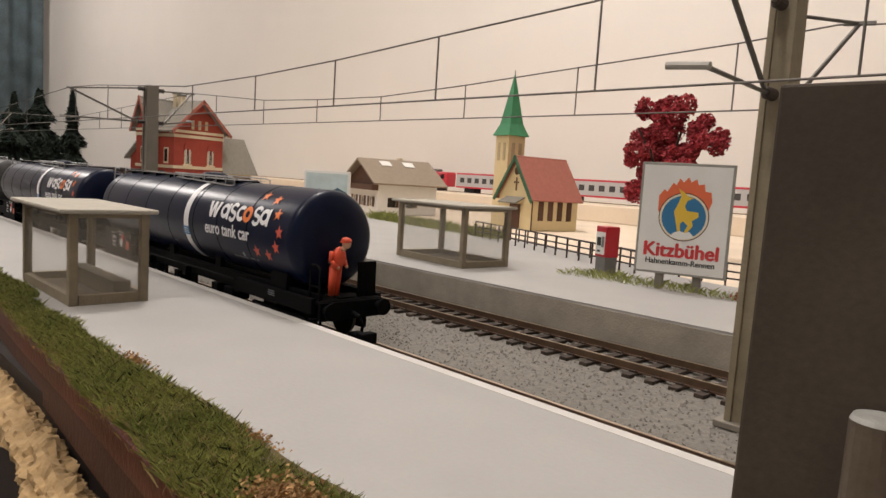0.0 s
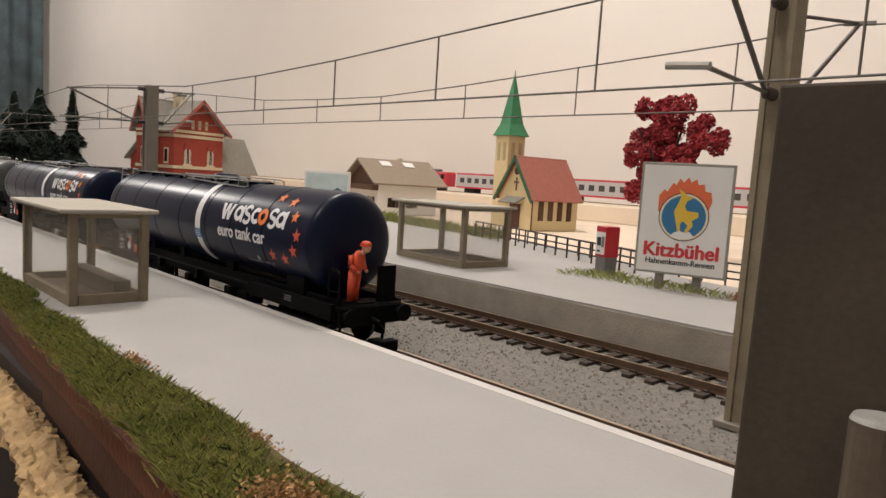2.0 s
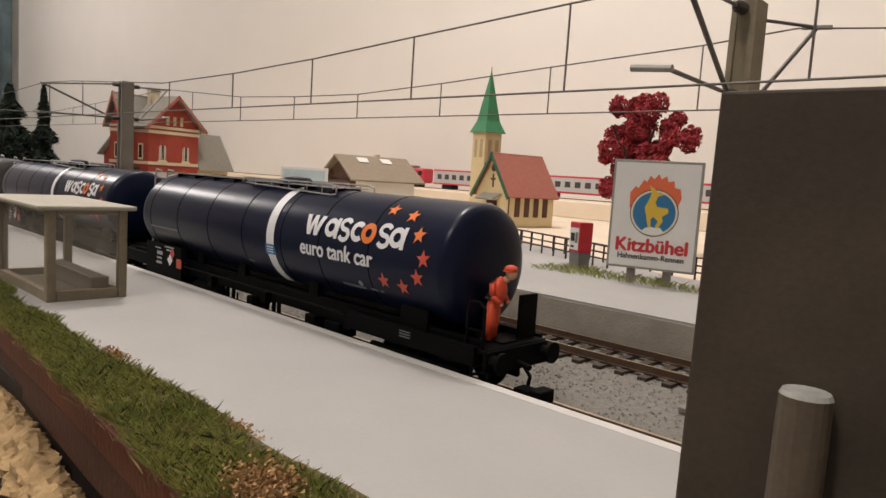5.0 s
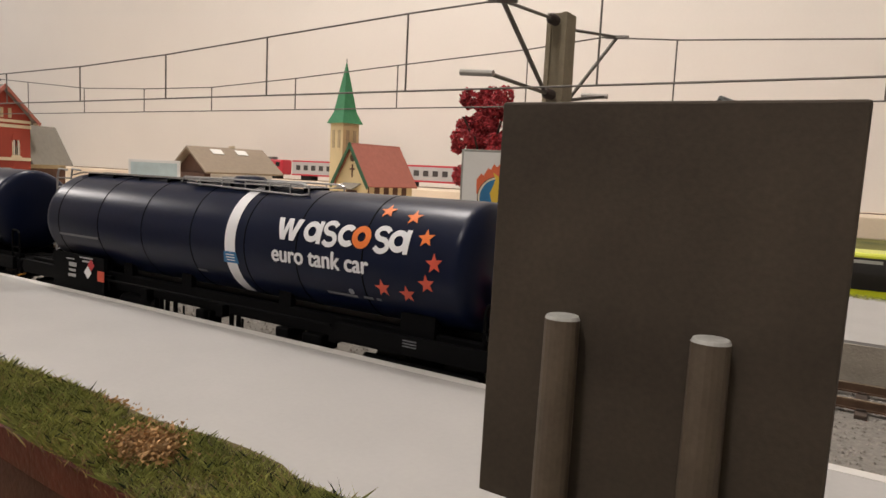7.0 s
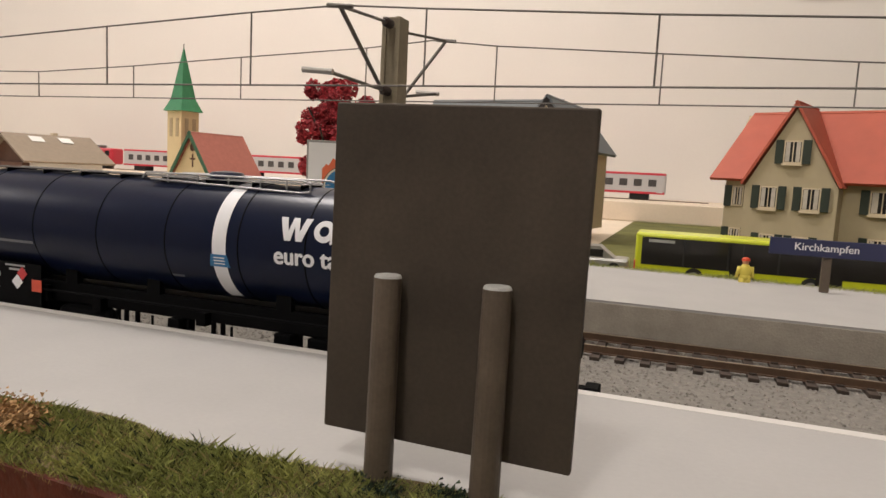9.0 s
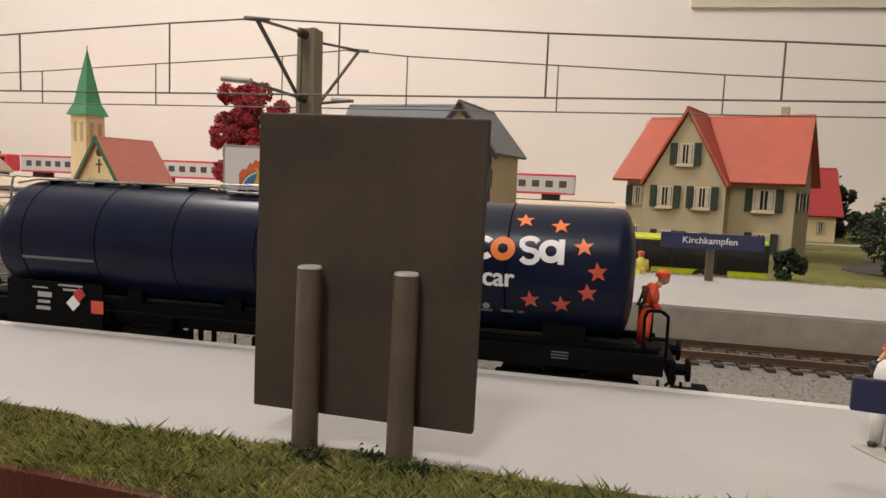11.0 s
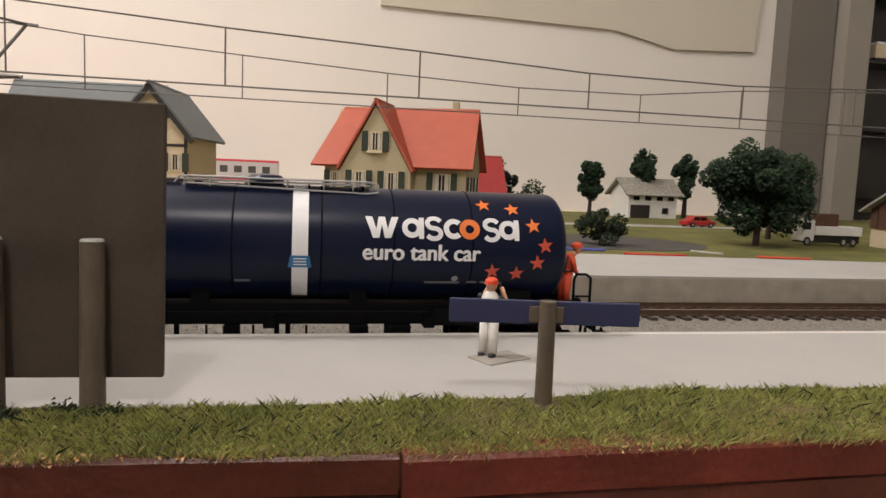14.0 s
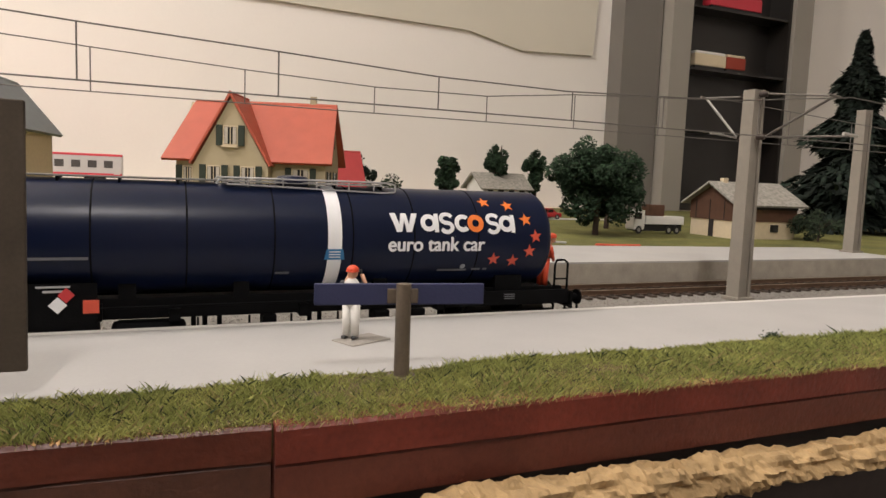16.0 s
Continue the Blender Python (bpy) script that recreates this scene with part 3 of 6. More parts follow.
for mx, mm in MASTS:
    mast(mx, MAST_Y, -1.12, 9.25, mm, "brown-grey steel catenary mast between the tracks" if mm is MASTB else "grey catenary mast standing between the tracks")
mast(45.95, 31.6, 0.25, 10.3, MASTC, "grey catenary mast on the far platform's end", arms=False)


def overhead(name, y, zc, table, hang, label):
    th = thing(name, 0, y, zc, 0, label, "overhead wire", "overhead wires")
    part("contact_wire", arod((-220, 0, 0), (120, 0, 0), 0.023), WIRE, th)
    xs, zs = [a for a, _ in table], [b - zc for _, b in table]
    top = [(x, 0, float(np.interp(x, xs, zs))) for x in sorted(set(xs + hang + [-220, 120]))]
    part("messenger_wire", path_rod(bmesh.new(), top, 0.023), WIRE, th)
    for x in hang:
        part("dropper", arod((x, 0, 0), (x, 0, float(np.interp(x, xs, zs))), 0.023), WIRE, th)


NEAR_TOP = [(-95, 8.45), (-72, 7.5), (-47.6, 8.45), (-42.8, 8.3), (-32, 7.66), (-26.1, 7.72), (-21.4, 7.88), (-16.9, 8.12), (-12.15, 8.36), (-9.6, 8.45), (-7.3, 8.3), (-2.1, 8.02), (3.1, 7.8), (8.1, 7.55), (13, 7.5), (20.6, 7.8), (27.3, 8.45), (45, 7.5), (64.7, 8.45)]
FAR_TOP = [(-95, 9.0), (-72, 8.0), (-47.4, 9.0), (-38.3, 8.22), (-33.1, 8.05), (-28.1, 7.98), (-22.9, 8.2), (-17.7, 8.5), (-12.4, 8.78), (-9.9, 9.0), (-7.6, 8.78), (-2.3, 8.48), (3, 8.2), (8.2, 8.0), (13.4, 8.05), (18, 8.5), (27.5, 9.0), (45, 8.0), (64.9, 9.0)]
overhead("overhead_line", 18.75, 6.52, NEAR_TOP, [-67, -62, -57, -46.5, -41.3, -36.2, -31.4, -26.3, -21.5, -17.0, -12.2, -7.35, -2.1, 3.1, 8.15, 13.2, 17.2, 22, 32, 37, 42], "dark steel overhead line above the near track")
overhead("overhead_line", 25.85, 6.93, FAR_TOP, [-65, -60, -55, -44, -38.3, -33.1, -28.1, -22.9, -17.7, -12.4, -7.6, -2.3, 3.0, 8.2, 13.4, 18, 23, 32, 37, 42], "dark steel overhead line above the far track")


# ---- near platform things ----
def billboard_back():
    th = thing("billboard", -4.30, 12.37, 0, 0, "brown billboard seen from its plain back, on two grey posts", "billboard")
    part("board", abox(-1.92, 1.88, 0.0, 0.16, 0.52, 5.42, 0.03), BOARDB, th, at=pose(0, 0, 0, 0, 0.6, -1.0))
    for x in (-0.82, 0.78):
        p = part("post", arod((x, -0.30, -0.2), (x, -0.22, 2.98), 0.215, 0.20, 20), POST, th)
        part("post_top", arod((x, -0.22, 2.98), (x, -0.22, 3.02), 0.20, 0.18, 20), POSTTOP, p, "pale worn post end")
    return th


billboard_back()


def station_sign(x, y, z, rz, front, label):
    th = thing("station_sign", x, y, z, rz, label, "station sign", "station signs")
    p = part("panel", abox(-1.88, 1.84, -0.05, 0.05, 1.56, 2.02, 0.02), SIGNBLUE, th)
    part("post", arod((0, -0.2, 0), (0, -0.17, 2.04), 0.17, 0.16, 18), POST, th)
    part("bracket", abox(-0.34, 0.34, -0.10, -0.05, 1.60, 1.92, 0.02), POST, th)
    part("foot", arod((0, -0.2, -0.02), (0, -0.2, 0.05), 0.36, 0.32, 18), POST, th)
    return th


station_sign(4.68, 11.95, 0.0, -9, False, "blue station sign seen from behind, on one grey post")


def far_station_sign():
    th = thing("station_sign", 4.6, 36.0, 0.25, 0, "dark blue station sign with white lettering on a grey post", "station sign", "station signs")
    p = part("panel", abox(-2.30, 2.30, -0.06, 0.06, 1.52, 2.24, 0.02), SIGNBLUE, th)
    lettering("lettering", "Kirchkampfen", 0.44, WHITE, p, cpose(-0.1, -0.075, 1.90, 90), bold=0.008)
    part("post", abox(-0.18, 0.18, 0.07, 0.30, 0, 1.6, 0.03), POST, th)
    return th


far_station_sign()


def figure(name, label, jacket, trousers, hat, pose_kind):
    """A small painted figure as one plain mesh with coloured areas."""
    bm = bmesh.new()
    mats = [jacket, trousers, hat, SKIN, FIGBLK]

    def add(fn, idx):
        old = set(bm.faces)
        fn()
        for f in bm.faces:
            if f not in old:
                f.material_index = idx
                f.smooth = True

    lean = 0.20 if pose_kind == "rider" else 0.02
    for s in (-1, 1):
        add(lambda: rod(bm, (s * 0.13, 0, 0.05), (s * 0.11, lean * 0.2, 0.95), 0.10, 0.14, 10), 1)
        add(lambda: ball(bm, (s * 0.14, -0.05, 0.05), 0.10, 0.18, 0.06, 1), 4)
    add(lambda: ball(bm, (0, lean * 0.3, 0.98), 0.25, 0.18, 0.18, 2), 1)
    add(lambda: ball(bm, (0, lean * 0.8, 1.28), 0.27, 0.18, 0.36, 2), 0)
    add(lambda: ball(bm, (0, lean * 1.6, 1.58), 0.10, 0.10, 0.10, 1), 3)
    add(lambda: ball(bm, (0, lean * 2.2, 1.74), 0.14, 0.15, 0.17, 2), 3)
    add(lambda: ball(bm, (0, lean * 2.1, 1.83), 0.165, 0.18, 0.12, 2), 2)
    add(lambda: rod(bm, (0, lean * 2.1 - 0.02, 1.78), (0, lean * 2.1 - 0.02, 1.80), 0.185, 0.175, 12), 2)
    if pose_kind == "photo":
        for s in (-1, 1):
            add(lambda: rod(bm, (s * 0.26, 0, 1.48), (s * 0.36, 0.20, 1.30), 0.075, 0.07, 8), 4)
            add(lambda: rod(bm, (s * 0.36, 0.20, 1.30), (s * 0.16, 0.28, 1.68), 0.06, 0.055, 8), 3)
        add(lambda: box(bm, -0.12, 0.12, 0.24, 0.38, 1.64, 1.80), 4)
    elif pose_kind == "rider":
        for s in (-1, 1):
            add(lambda: rod(bm, (s * 0.27, 0.08, 1.48), (s * 0.33, 0.12, 1.18), 0.08, 0.075, 8), 0)
            add(lambda: rod(bm, (s * 0.33, 0.12, 1.18), (s * 0.22, 0.30, 1.00), 0.07, 0.06, 8), 0)
            add(lambda: ball(bm, (s * 0.21, 0.32, 0.98), 0.06, 0.06, 0.06, 1), 3)
            add(lambda: rod(bm, (s * 0.13, -0.11, 1.04), (s * 0.10, 0.03, 1.52), 0.03, 0.03, 6), 4)
        add(lambda: rod(bm, (0, 0.04, 1.06), (0, 0.04, 1.10), 0.245, 0.245, 14), 4)
    else:
        for s in (-1, 1):
            add(lambda: rod(bm, (s * 0.26, 0, 1.48), (s * 0.34, 0.05, 0.95), 0.08, 0.07, 8), 0)
    me = bpy.data.meshes.new(name)
    bmesh.ops.scale(bm, vec=(CM, CM, CM), verts=bm.verts)
    bm.to_mesh(me)
    bm.free()
    for m in mats:
        me.materials.append(m)
    return tagged(new(name, me), label, "figure")


photographer = figure("model_figure", "small painted figure in a white vest and orange cap", FIGW, FIGW, SUIT, "photo")
photographer.matrix_basis = cpose(4.5, 15.35, 0.03, 0, 0, -40)
tagged(part("figure_base", abox(-0.65, 0.65, -0.42, 0.42, 0.003, 0.035), mat("clear_base", (0.40, 0.37, 0.33), 0.25), at=cpose(4.75, 15.2, 0, 0, 0, 25)), "thin greyish base plate under the figure", "base plate")
waiting = figure("model_figure", "small painted figure in a yellow coat behind the far platform", FIGY, FIGY, SUIT, "stand")
waiting.matrix_basis = cpose(1.55, 37.2, -0.45, 0, 0, 20)
waiting.scale = (1.1, 1.0, 0.95)


def shelter(x, y, z, rz, lx, ly, h, label, seat):
    th = thing("waiting_shelter", x, y, z, rz, label, "waiting shelter", "platform shelters")
    for px in (0.15, lx - 0.15):
        for py in (0.15, ly - 0.15):
            part("corner_post", abox(px - 0.13, px + 0.13, py - 0.13, py + 0.13, 0, h, 0.025), SHEL, th)
    for a in ((0.3, lx - 0.3, 0.03, 0.25), (0.3, lx - 0.3, ly - 0.25, ly - 0.03), (0.03, 0.25, 0.3, ly - 0.3), (lx - 0.25, lx - 0.03, 0.3, ly - 0.3)):
        part("sill", abox(*a, 0, 0.32, 0.02), SHEL, th)
        part("top_rail", abox(*a, h - 0.14, h, 0.02), SHEL, th)
    for a in ((0.3, lx - 0.3, 0.10, 0.14), (0.10, 0.14, 0.3, ly - 0.3), (lx - 0.14, lx - 0.10, 0.3, ly - 0.3), (0.3, lx - 0.3, ly - 0.14, ly - 0.10)):
        p = part("pane", abox(*a, 0.3, h - 0.12), glass, th, "dusty clear acrylic pane")
        p.visible_shadow = False
    part("floor_panel", abox(0.26, lx - 0.26, 0.26, ly - 0.26, 0.01, 0.06), SHFLOOR, th)
    if seat:
        part("bench", abox(0.5, lx - 0.5, ly - 0.95, ly - 0.4, 0.06, 0.62, 0.03), SHEL, th)
    part("roof", abox(-0.28, lx + 0.20, -0.3, ly + 0.2, h, h + 0.14, 0.05), SHROOF, th)
    return th


shelter(-31.6, 12.75, 0, 0, 5.45, 2.4, 2.82, "weathered grey-brown glazed shelter on the near platform", True)
shelter(-32.3, 30.8, 0.25, -5, 5.55, 3.2, 2.95, "weathered grey-brown glazed shelter on the far platform", False)


def billboard_front():
    th = thing("billboard", -18.0, 35.0, 0.25, 17, "white billboard with a round emblem and red lettering on posts", "billboard")
    b = part("board", abox(-1.95, 1.95, -0.08, 0.08, 0.70, 5.62, 0.03), FRAMEG, th)
    part("poster", abox(-1.84, 1.84, -0.10, -0.085, 0.80, 5.50), WHITEP, b, "white poster sheet")

    def disc(nm, r, cx, cz, y, m, lab):
        bm = flat(bmesh.new(), [(cx + px, cz + py) for px, py in ring_pts(r, 40)])
        bmesh.ops.rotate(bm, verts=bm.verts, matrix=Matrix.Rotation(radians(90), 3, "X"))
        bmesh.ops.translate(bm, verts=bm.verts, vec=(0, y, 0))
        return part(nm, bm, m, b, lab)

    def shape(nm, pts, y, m, lab):
        bm = flat(bmesh.new(), pts)
        bmesh.ops.triangulate(bm, faces=bm.faces)
        bmesh.ops.rotate(bm, verts=bm.verts, matrix=Matrix.Rotation(radians(90), 3, "X"))
        bmesh.ops.translate(bm, verts=bm.verts, vec=(0, y, 0))
        return part(nm, bm, m, b, lab)

    flame = [(-1.1, 3.45), (-1.12, 4.15), (-0.9, 4.45), (-0.78, 4.35), (-0.55, 4.75), (-0.42, 4.65), (-0.28, 4.95), (-0.12, 4.78), (0.08, 5.02), (0.2, 4.8), (0.42, 4.95), (0.5, 4.7), (0.75, 4.75), (0.8, 4.45), (1.05, 4.4), (1.12, 4.0), (0.95, 3.5)]
    shape("emblem_crown", flame, -0.112, EMBR, "orange jagged crown of the emblem")
    disc("emblem_rim", 1.06, 0, 3.28, -0.116, BROWN, "dark outline of the emblem")
    disc("emblem_ring", 1.02, 0, 3.28, -0.120, mat("emblem_cream", (0.72, 0.66, 0.50), 0.5), "cream ring of the emblem")
    disc("emblem_disc", 0.93, 0, 3.28, -0.124, EMBB, "blue disc of the emblem")
    beast = [(-0.30, 4.52), (-0.05, 4.36), (0.10, 4.20), (0.38, 4.12), (0.12, 4.02), (0.02, 3.75), (0.12, 3.56), (0.60, 3.52), (0.62, 3.32), (0.36, 3.14), (0.42, 2.92), (0.12, 2.50), (0.02, 2.50), (0.20, 2.92), (0.0, 3.10), (-0.12, 3.0), (-0.08, 2.50), (-0.19, 2.50), (-0.32, 3.10), (-0.42, 3.50), (-0.27, 3.85), (-0.17, 4.18)]
    shape("emblem_figure", beast, -0.128, EMBY, "plain yellow shape on the emblem")
    shape("emblem_base", [(-0.5, 2.42), (-0.35, 2.58), (-0.1, 2.66), (0.12, 2.6), (0.3, 2.66), (0.5, 2.45), (0.3, 2.35), (0, 2.3), (-0.3, 2.34)], -0.129, WHITEP, "white base of the emblem")
    lettering("lettering", "Kitzb\u00fchel", 0.86, REDP, b, cpose(0.0, -0.115, 1.76, 90), "red lettering", bold=0.035, width=3.1)
    lettering("lettering", "Hahnenkamm-Rennen", 0.36, FIGBLK, b, cpose(0.0, -0.115, 1.26, 90), "black lettering", bold=0.008, width=2.9)
    for x in (-0.85, 0.75):
        part("post", abox(x - 0.18, x + 0.18, 0.09, 0.40, -0.05, 3.0, 0.03), MASTC, th)
    return th


billboard_front()


def poster_board():
    th = thing("poster_board", -67.0, 50.0, -0.8, 25, "small framed landscape poster board with blue sky", "poster board")
    b = part("board", abox(-2.9, 2.9, -0.1, 0.1, 1.2, 5.5, 0.04), WHITEP, th)
    part("sky", abox(-2.6, 2.6, -0.13, -0.105, 2.9, 5.2), SKYP, b)
    bm = prism(bmesh.new(), [(-2.6, 1.5), (2.6, 1.5), (2.6, 3.2), (1.4, 3.7), (0.3, 3.1), (-0.8, 3.5), (-2.6, 3.0)], -0.15, -0.135)
    part("hills", bm, HILLP, b)
    for x in (-2.2, 2.2):
        part("leg", abox(x - 0.15, x + 0.15, 0.1, 0.35, 0, 3.0), POST, th)


poster_board()


def ticket_machine():
    th = thing("ticket_machine", -22.9, 36.9, 0.25, -22, "red ticket machine with a pale screen on a grey plinth", "ticket machine")
    part("plinth", abox(-0.42, 0.42, -0.35, 0.35, 0, 0.85, 0.02), METALG, th)
    c = part("cabinet", abox(-0.46, 0.46, -0.40, 0.40, 0.85, 2.42, 0.05), TICKET, th)
    part("front_panel", abox(-0.40, 0.36, -0.425, -0.402, 0.98, 2.12), WHITEP, c, "pale grey front panel")
    part("screen", abox(-0.28, 0.05, -0.445, -0.427, 1.42, 1.85), DARKGL, c)
    part("keypad", abox(0.12, 0.30, -0.445, -0.427, 1.35, 1.9), METALG, c)
    part("slot", abox(-0.25, 0.02, -0.445, -0.427, 1.10, 1.20), FIGBLK, c)


ticket_machine()


def fence(x0, y0, x1, y1, z, n, label):
    d = Vector((x1 - x0, y1 - y0))
    th = thing("fence", x0, y0, z, math.degrees(math.atan2(d.y, d.x)), label, "fence", "platform fences")
    ln = d.length
    for i in range(n + 1):
        part("fence_post", arod((ln * i / n, 0, 0), (ln * i / n, 0, 1.25), 0.055), FENCE, th)
    for zz in (0.45, 0.8, 1.2):
        part("fence_rail", arod((0, 0, zz), (ln, 0, zz), 0.045), FENCE, th)


fence(-40.0, 45.4, -22.2, 38.6, 0.25, 15, "brown tube fence along the far platform's back")
fence(-38.5, 46.9, -22.6, 40.4, 0.0, 13, "brown tube fence beside the ramp behind the platform")
fence(-21.6, 39.9, -12.0, 40.2, 0.1, 8, "brown tube fence behind the billboard")


# ---- the moving train ----
TRACK_Y, RAIL_Z, TANK_R, TANK_Z = 19.45, -0.83, 1.6, 2.35
WHEELS = []


def revolve(profile, seg=56):
    """A body of revolution round the x axis from (x, radius) pairs."""
    bm = bmesh.new()
    rings = []
    for x, r in profile:
        rings.append([bm.verts.new((x, r * math.cos(2 * math.pi * k / seg), r * math.sin(2 * math.pi * k / seg))) for k in range(seg)])
    for a, b in zip(rings, rings[1:]):
        for k in range(seg):
            bm.faces.new((a[k], b[k], b[(k + 1) % seg], a[(k + 1) % seg]))
    bm.faces.new(rings[0][::-1])
    bm.faces.new(rings[-1])
    return bm


def logo_shapes(tank, at):
    """The owner's mark as plain white shapes and one orange ring."""
    def add(nm, polys, m, lab=""):
        bm = bmesh.new()
        for p in polys:
            flat(bm, p)
        bmesh.ops.remove_doubles(bm, verts=bm.verts, dist=0.002)
        wrap(bm, TANK_R)
        part(nm, bm, m, tank, lab, at=at)

    y0 = math.asin((2.93 - TANK_Z) / TANK_R) * TANK_R
    h = 0.30

    def annulus(cx, r, t, a0=0.0, a1=2 * math.pi, n=28):
        out = []
        for i in range(n):
            a, b = a0 + (a1 - a0) * i / n, a0 + (a1 - a0) * (i + 1) / n
            out.append([(cx + r * math.cos(a), y0 + r * math.sin(a)), (cx + r * math.cos(b), y0 + r * math.sin(b)), (cx + (r - t) * math.cos(b), y0 + (r - t) * math.sin(b)), (cx + (r - t) * math.cos(a), y0 + (r - t) * math.sin(a))])
        return out

    def bar(x0, x1, z0, z1, s=0.0):
        return [(x0, y0 + z0), (x1, y0 + z0), (x1 + s, y0 + z1), (x0 + s, y0 + z1)]

    zig = [[(-2.90, y0 + h), (-2.71, y0 + h), (-2.60, y0 - 0.06), (-2.53, y0 + h), (-2.36, y0 + h), (-2.29, y0 - 0.06), (-2.18, y0 + h), (-1.99, y0 + h), (-2.20, y0 - h), (-2.37, y0 - h), (-2.445, y0 + 0.06), (-2.52, y0 - h), (-2.69, y0 - h)]]
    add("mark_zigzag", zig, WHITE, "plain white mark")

    def wave(cx, w):
        """An open double bend of even thickness."""
        q = 0.105
        arc = [(cx + w * math.cos(a), y0 + 0.145 + 0.145 * math.sin(a)) for a in np.linspace(0.5, 1.5 * math.pi, 12)]
        arc += [(cx + w * math.cos(a), y0 - 0.145 + 0.145 * math.sin(a)) for a in np.linspace(0.5 * math.pi, -math.pi + 0.5, 12)]
        out = []
        for (xa, ya), (xb, yb) in zip(arc, arc[1:]):
            d = Vector((xb - xa, yb - ya))
            if d.length < 1e-4:
                continue
            nrm = Vector((-d.y, d.x)).normalized() * q * 0.62
            e = d.normalized() * 0.02
            out.append([(xa - e.x - nrm.x, ya - e.y - nrm.y), (xb + e.x - nrm.x, yb + e.y - nrm.y), (xb + e.x + nrm.x, yb + e.y + nrm.y), (xa - e.x + nrm.x, ya - e.y + nrm.y)])
        return out

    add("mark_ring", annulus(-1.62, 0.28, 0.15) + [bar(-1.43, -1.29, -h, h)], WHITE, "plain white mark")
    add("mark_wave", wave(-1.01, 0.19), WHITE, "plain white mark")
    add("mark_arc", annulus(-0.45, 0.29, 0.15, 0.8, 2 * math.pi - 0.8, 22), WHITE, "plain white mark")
    add("mark_orange_ring", annulus(0.0, 0.29, 0.17), ORANGE, "orange ring")
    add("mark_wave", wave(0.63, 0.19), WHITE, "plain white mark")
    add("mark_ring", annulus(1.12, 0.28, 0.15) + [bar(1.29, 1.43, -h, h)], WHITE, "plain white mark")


def tank_car(label, material, marked=True):
    th = thing("tank_wagon", 0, TRACK_Y, 0, 0, label, "tank wagon", "tank wagons of the train")
    axis = cpose(0, 0, TANK_Z)
    xa, xb, r = -14.6, 3.08, TANK_R
    end = [(0.0, 0.45), (0.03, 0.75), (0.10, 1.0), (0.22, 1.22), (0.40, 1.42), (0.62, 1.54), (0.85, 1.59), (1.1, 1.6)]
    prof = [(xa + dx * 0.6, q) for dx, q in end] + [(xb - dx * 0.42, q) for dx, q in reversed(end)]
    tank = part("tank", revolve(prof), material, th, smooth=True, at=axis)
    for x in (-13.4, -11.05, -8.7, -6.35, -4.05, -2.1, 0.1):
        part("rib", revolve([(x - 0.024, r + 0.002), (x - 0.014, r + 0.010), (x + 0.014, r + 0.010), (x + 0.024, r + 0.002)]), BLACK if marked else material, tank, "dark weld seam", smooth=True)
    if marked:
        bm = bmesh.new()
        rows = []
        for i in range(41):
            a = radians(-62 + 160 * i / 40)
            rows.append([bm.verts.new((x, -(r + 0.014) * math.cos(a), (r + 0.014) * math.sin(a))) for x in (-4.82, -4.40)])
        for p, q in zip(rows, rows[1:]):
            bm.faces.new((p[0], p[1], q[1], q[0]))
        part("white_band", bm, WHITE, tank, "white band round the tank", smooth=True)
        bm = flat(bmesh.new(), [(-4.92, -0.55), (-4.30, -0.55), (-4.36, -0.22), (-4.86, -0.22)])
        wrap(bm, r + 0.006)
        part("blue_label", bm, BLUEP, tank, "small blue label on the band")
        bm = bmesh.new()
        for k in range(3):
            flat(bm, [(-4.78, -0.32 - 0.08 * k), (-4.44, -0.32 - 0.08 * k), (-4.44, -0.29 - 0.08 * k), (-4.78, -0.29 - 0.08 * k)])
        wrap(bm, r + 0.012)
        part("label_bars", bm, WHITE, tank)
        logo_shapes(tank, Matrix.Identity(4))
        lettering("lettering", "euro tank car", 0.62, WHITE, tank, cpose(-1.33, 0, 0), "white lettering", bold=0.02, width=3.25, bend=r, rise=math.asin((2.25 - TANK_Z) / r) * r)
        for i, (x, z) in enumerate(((0.46, 3.58), (1.30, 3.49), (1.86, 3.06), (2.20, 2.52), (2.00, 2.03), (1.42, 1.71), (0.70, 1.77))):
            bm = star(bmesh.new(), x, math.asin((z - TANK_Z) / r) * r, 0.24, 0.12)
            wrap(bm, r)
            part("star", bm, ORANGE if i < 3 else ORANGE2, tank, "orange star" if i < 3 else "red star")
        dim, pale = mat("print_dim", (0.16, 0.165, 0.18), 0.5), mat("print_pale", (0.42, 0.42, 0.42), 0.5)
        for x0, x1, y in ((-13.4, -11.1, -0.46), (-1.2, -0.2, -1.0), (0.0, 0.3, -0.98), (0.4, 0.55, -0.98), (-6.3, -5.9, -1.0)):
            bm = flat(bmesh.new(), [(x0, y - 0.03), (x1, y - 0.03), (x1, y + 0.05), (x0, y + 0.05)])
            wrap(bm, r)
            part("print_bar", bm, dim, tank, "small white print bar")
        tail = [(x, y) for x, y in ring_pts(0.09, 14)]
        bm = flat(bmesh.new(), [(-0.35 + x, -0.85 + y) for x, y in tail])
        wrap(bm, r)
        part("round_label", bm, mat("print_dim2", (0.30, 0.32, 0.36), 0.5), tank)
    # walkway and ladder
    wz = TANK_Z + r
    for y in (-0.42, 0.42):
        part("walkway_rail", path_rod(bmesh.new(), [(-14.6, y, wz - 0.06), (-13.9, y, wz + 0.07), (-2.9, y, wz + 0.07)], 0.025), METALG, th)
        q = 1.75 * y
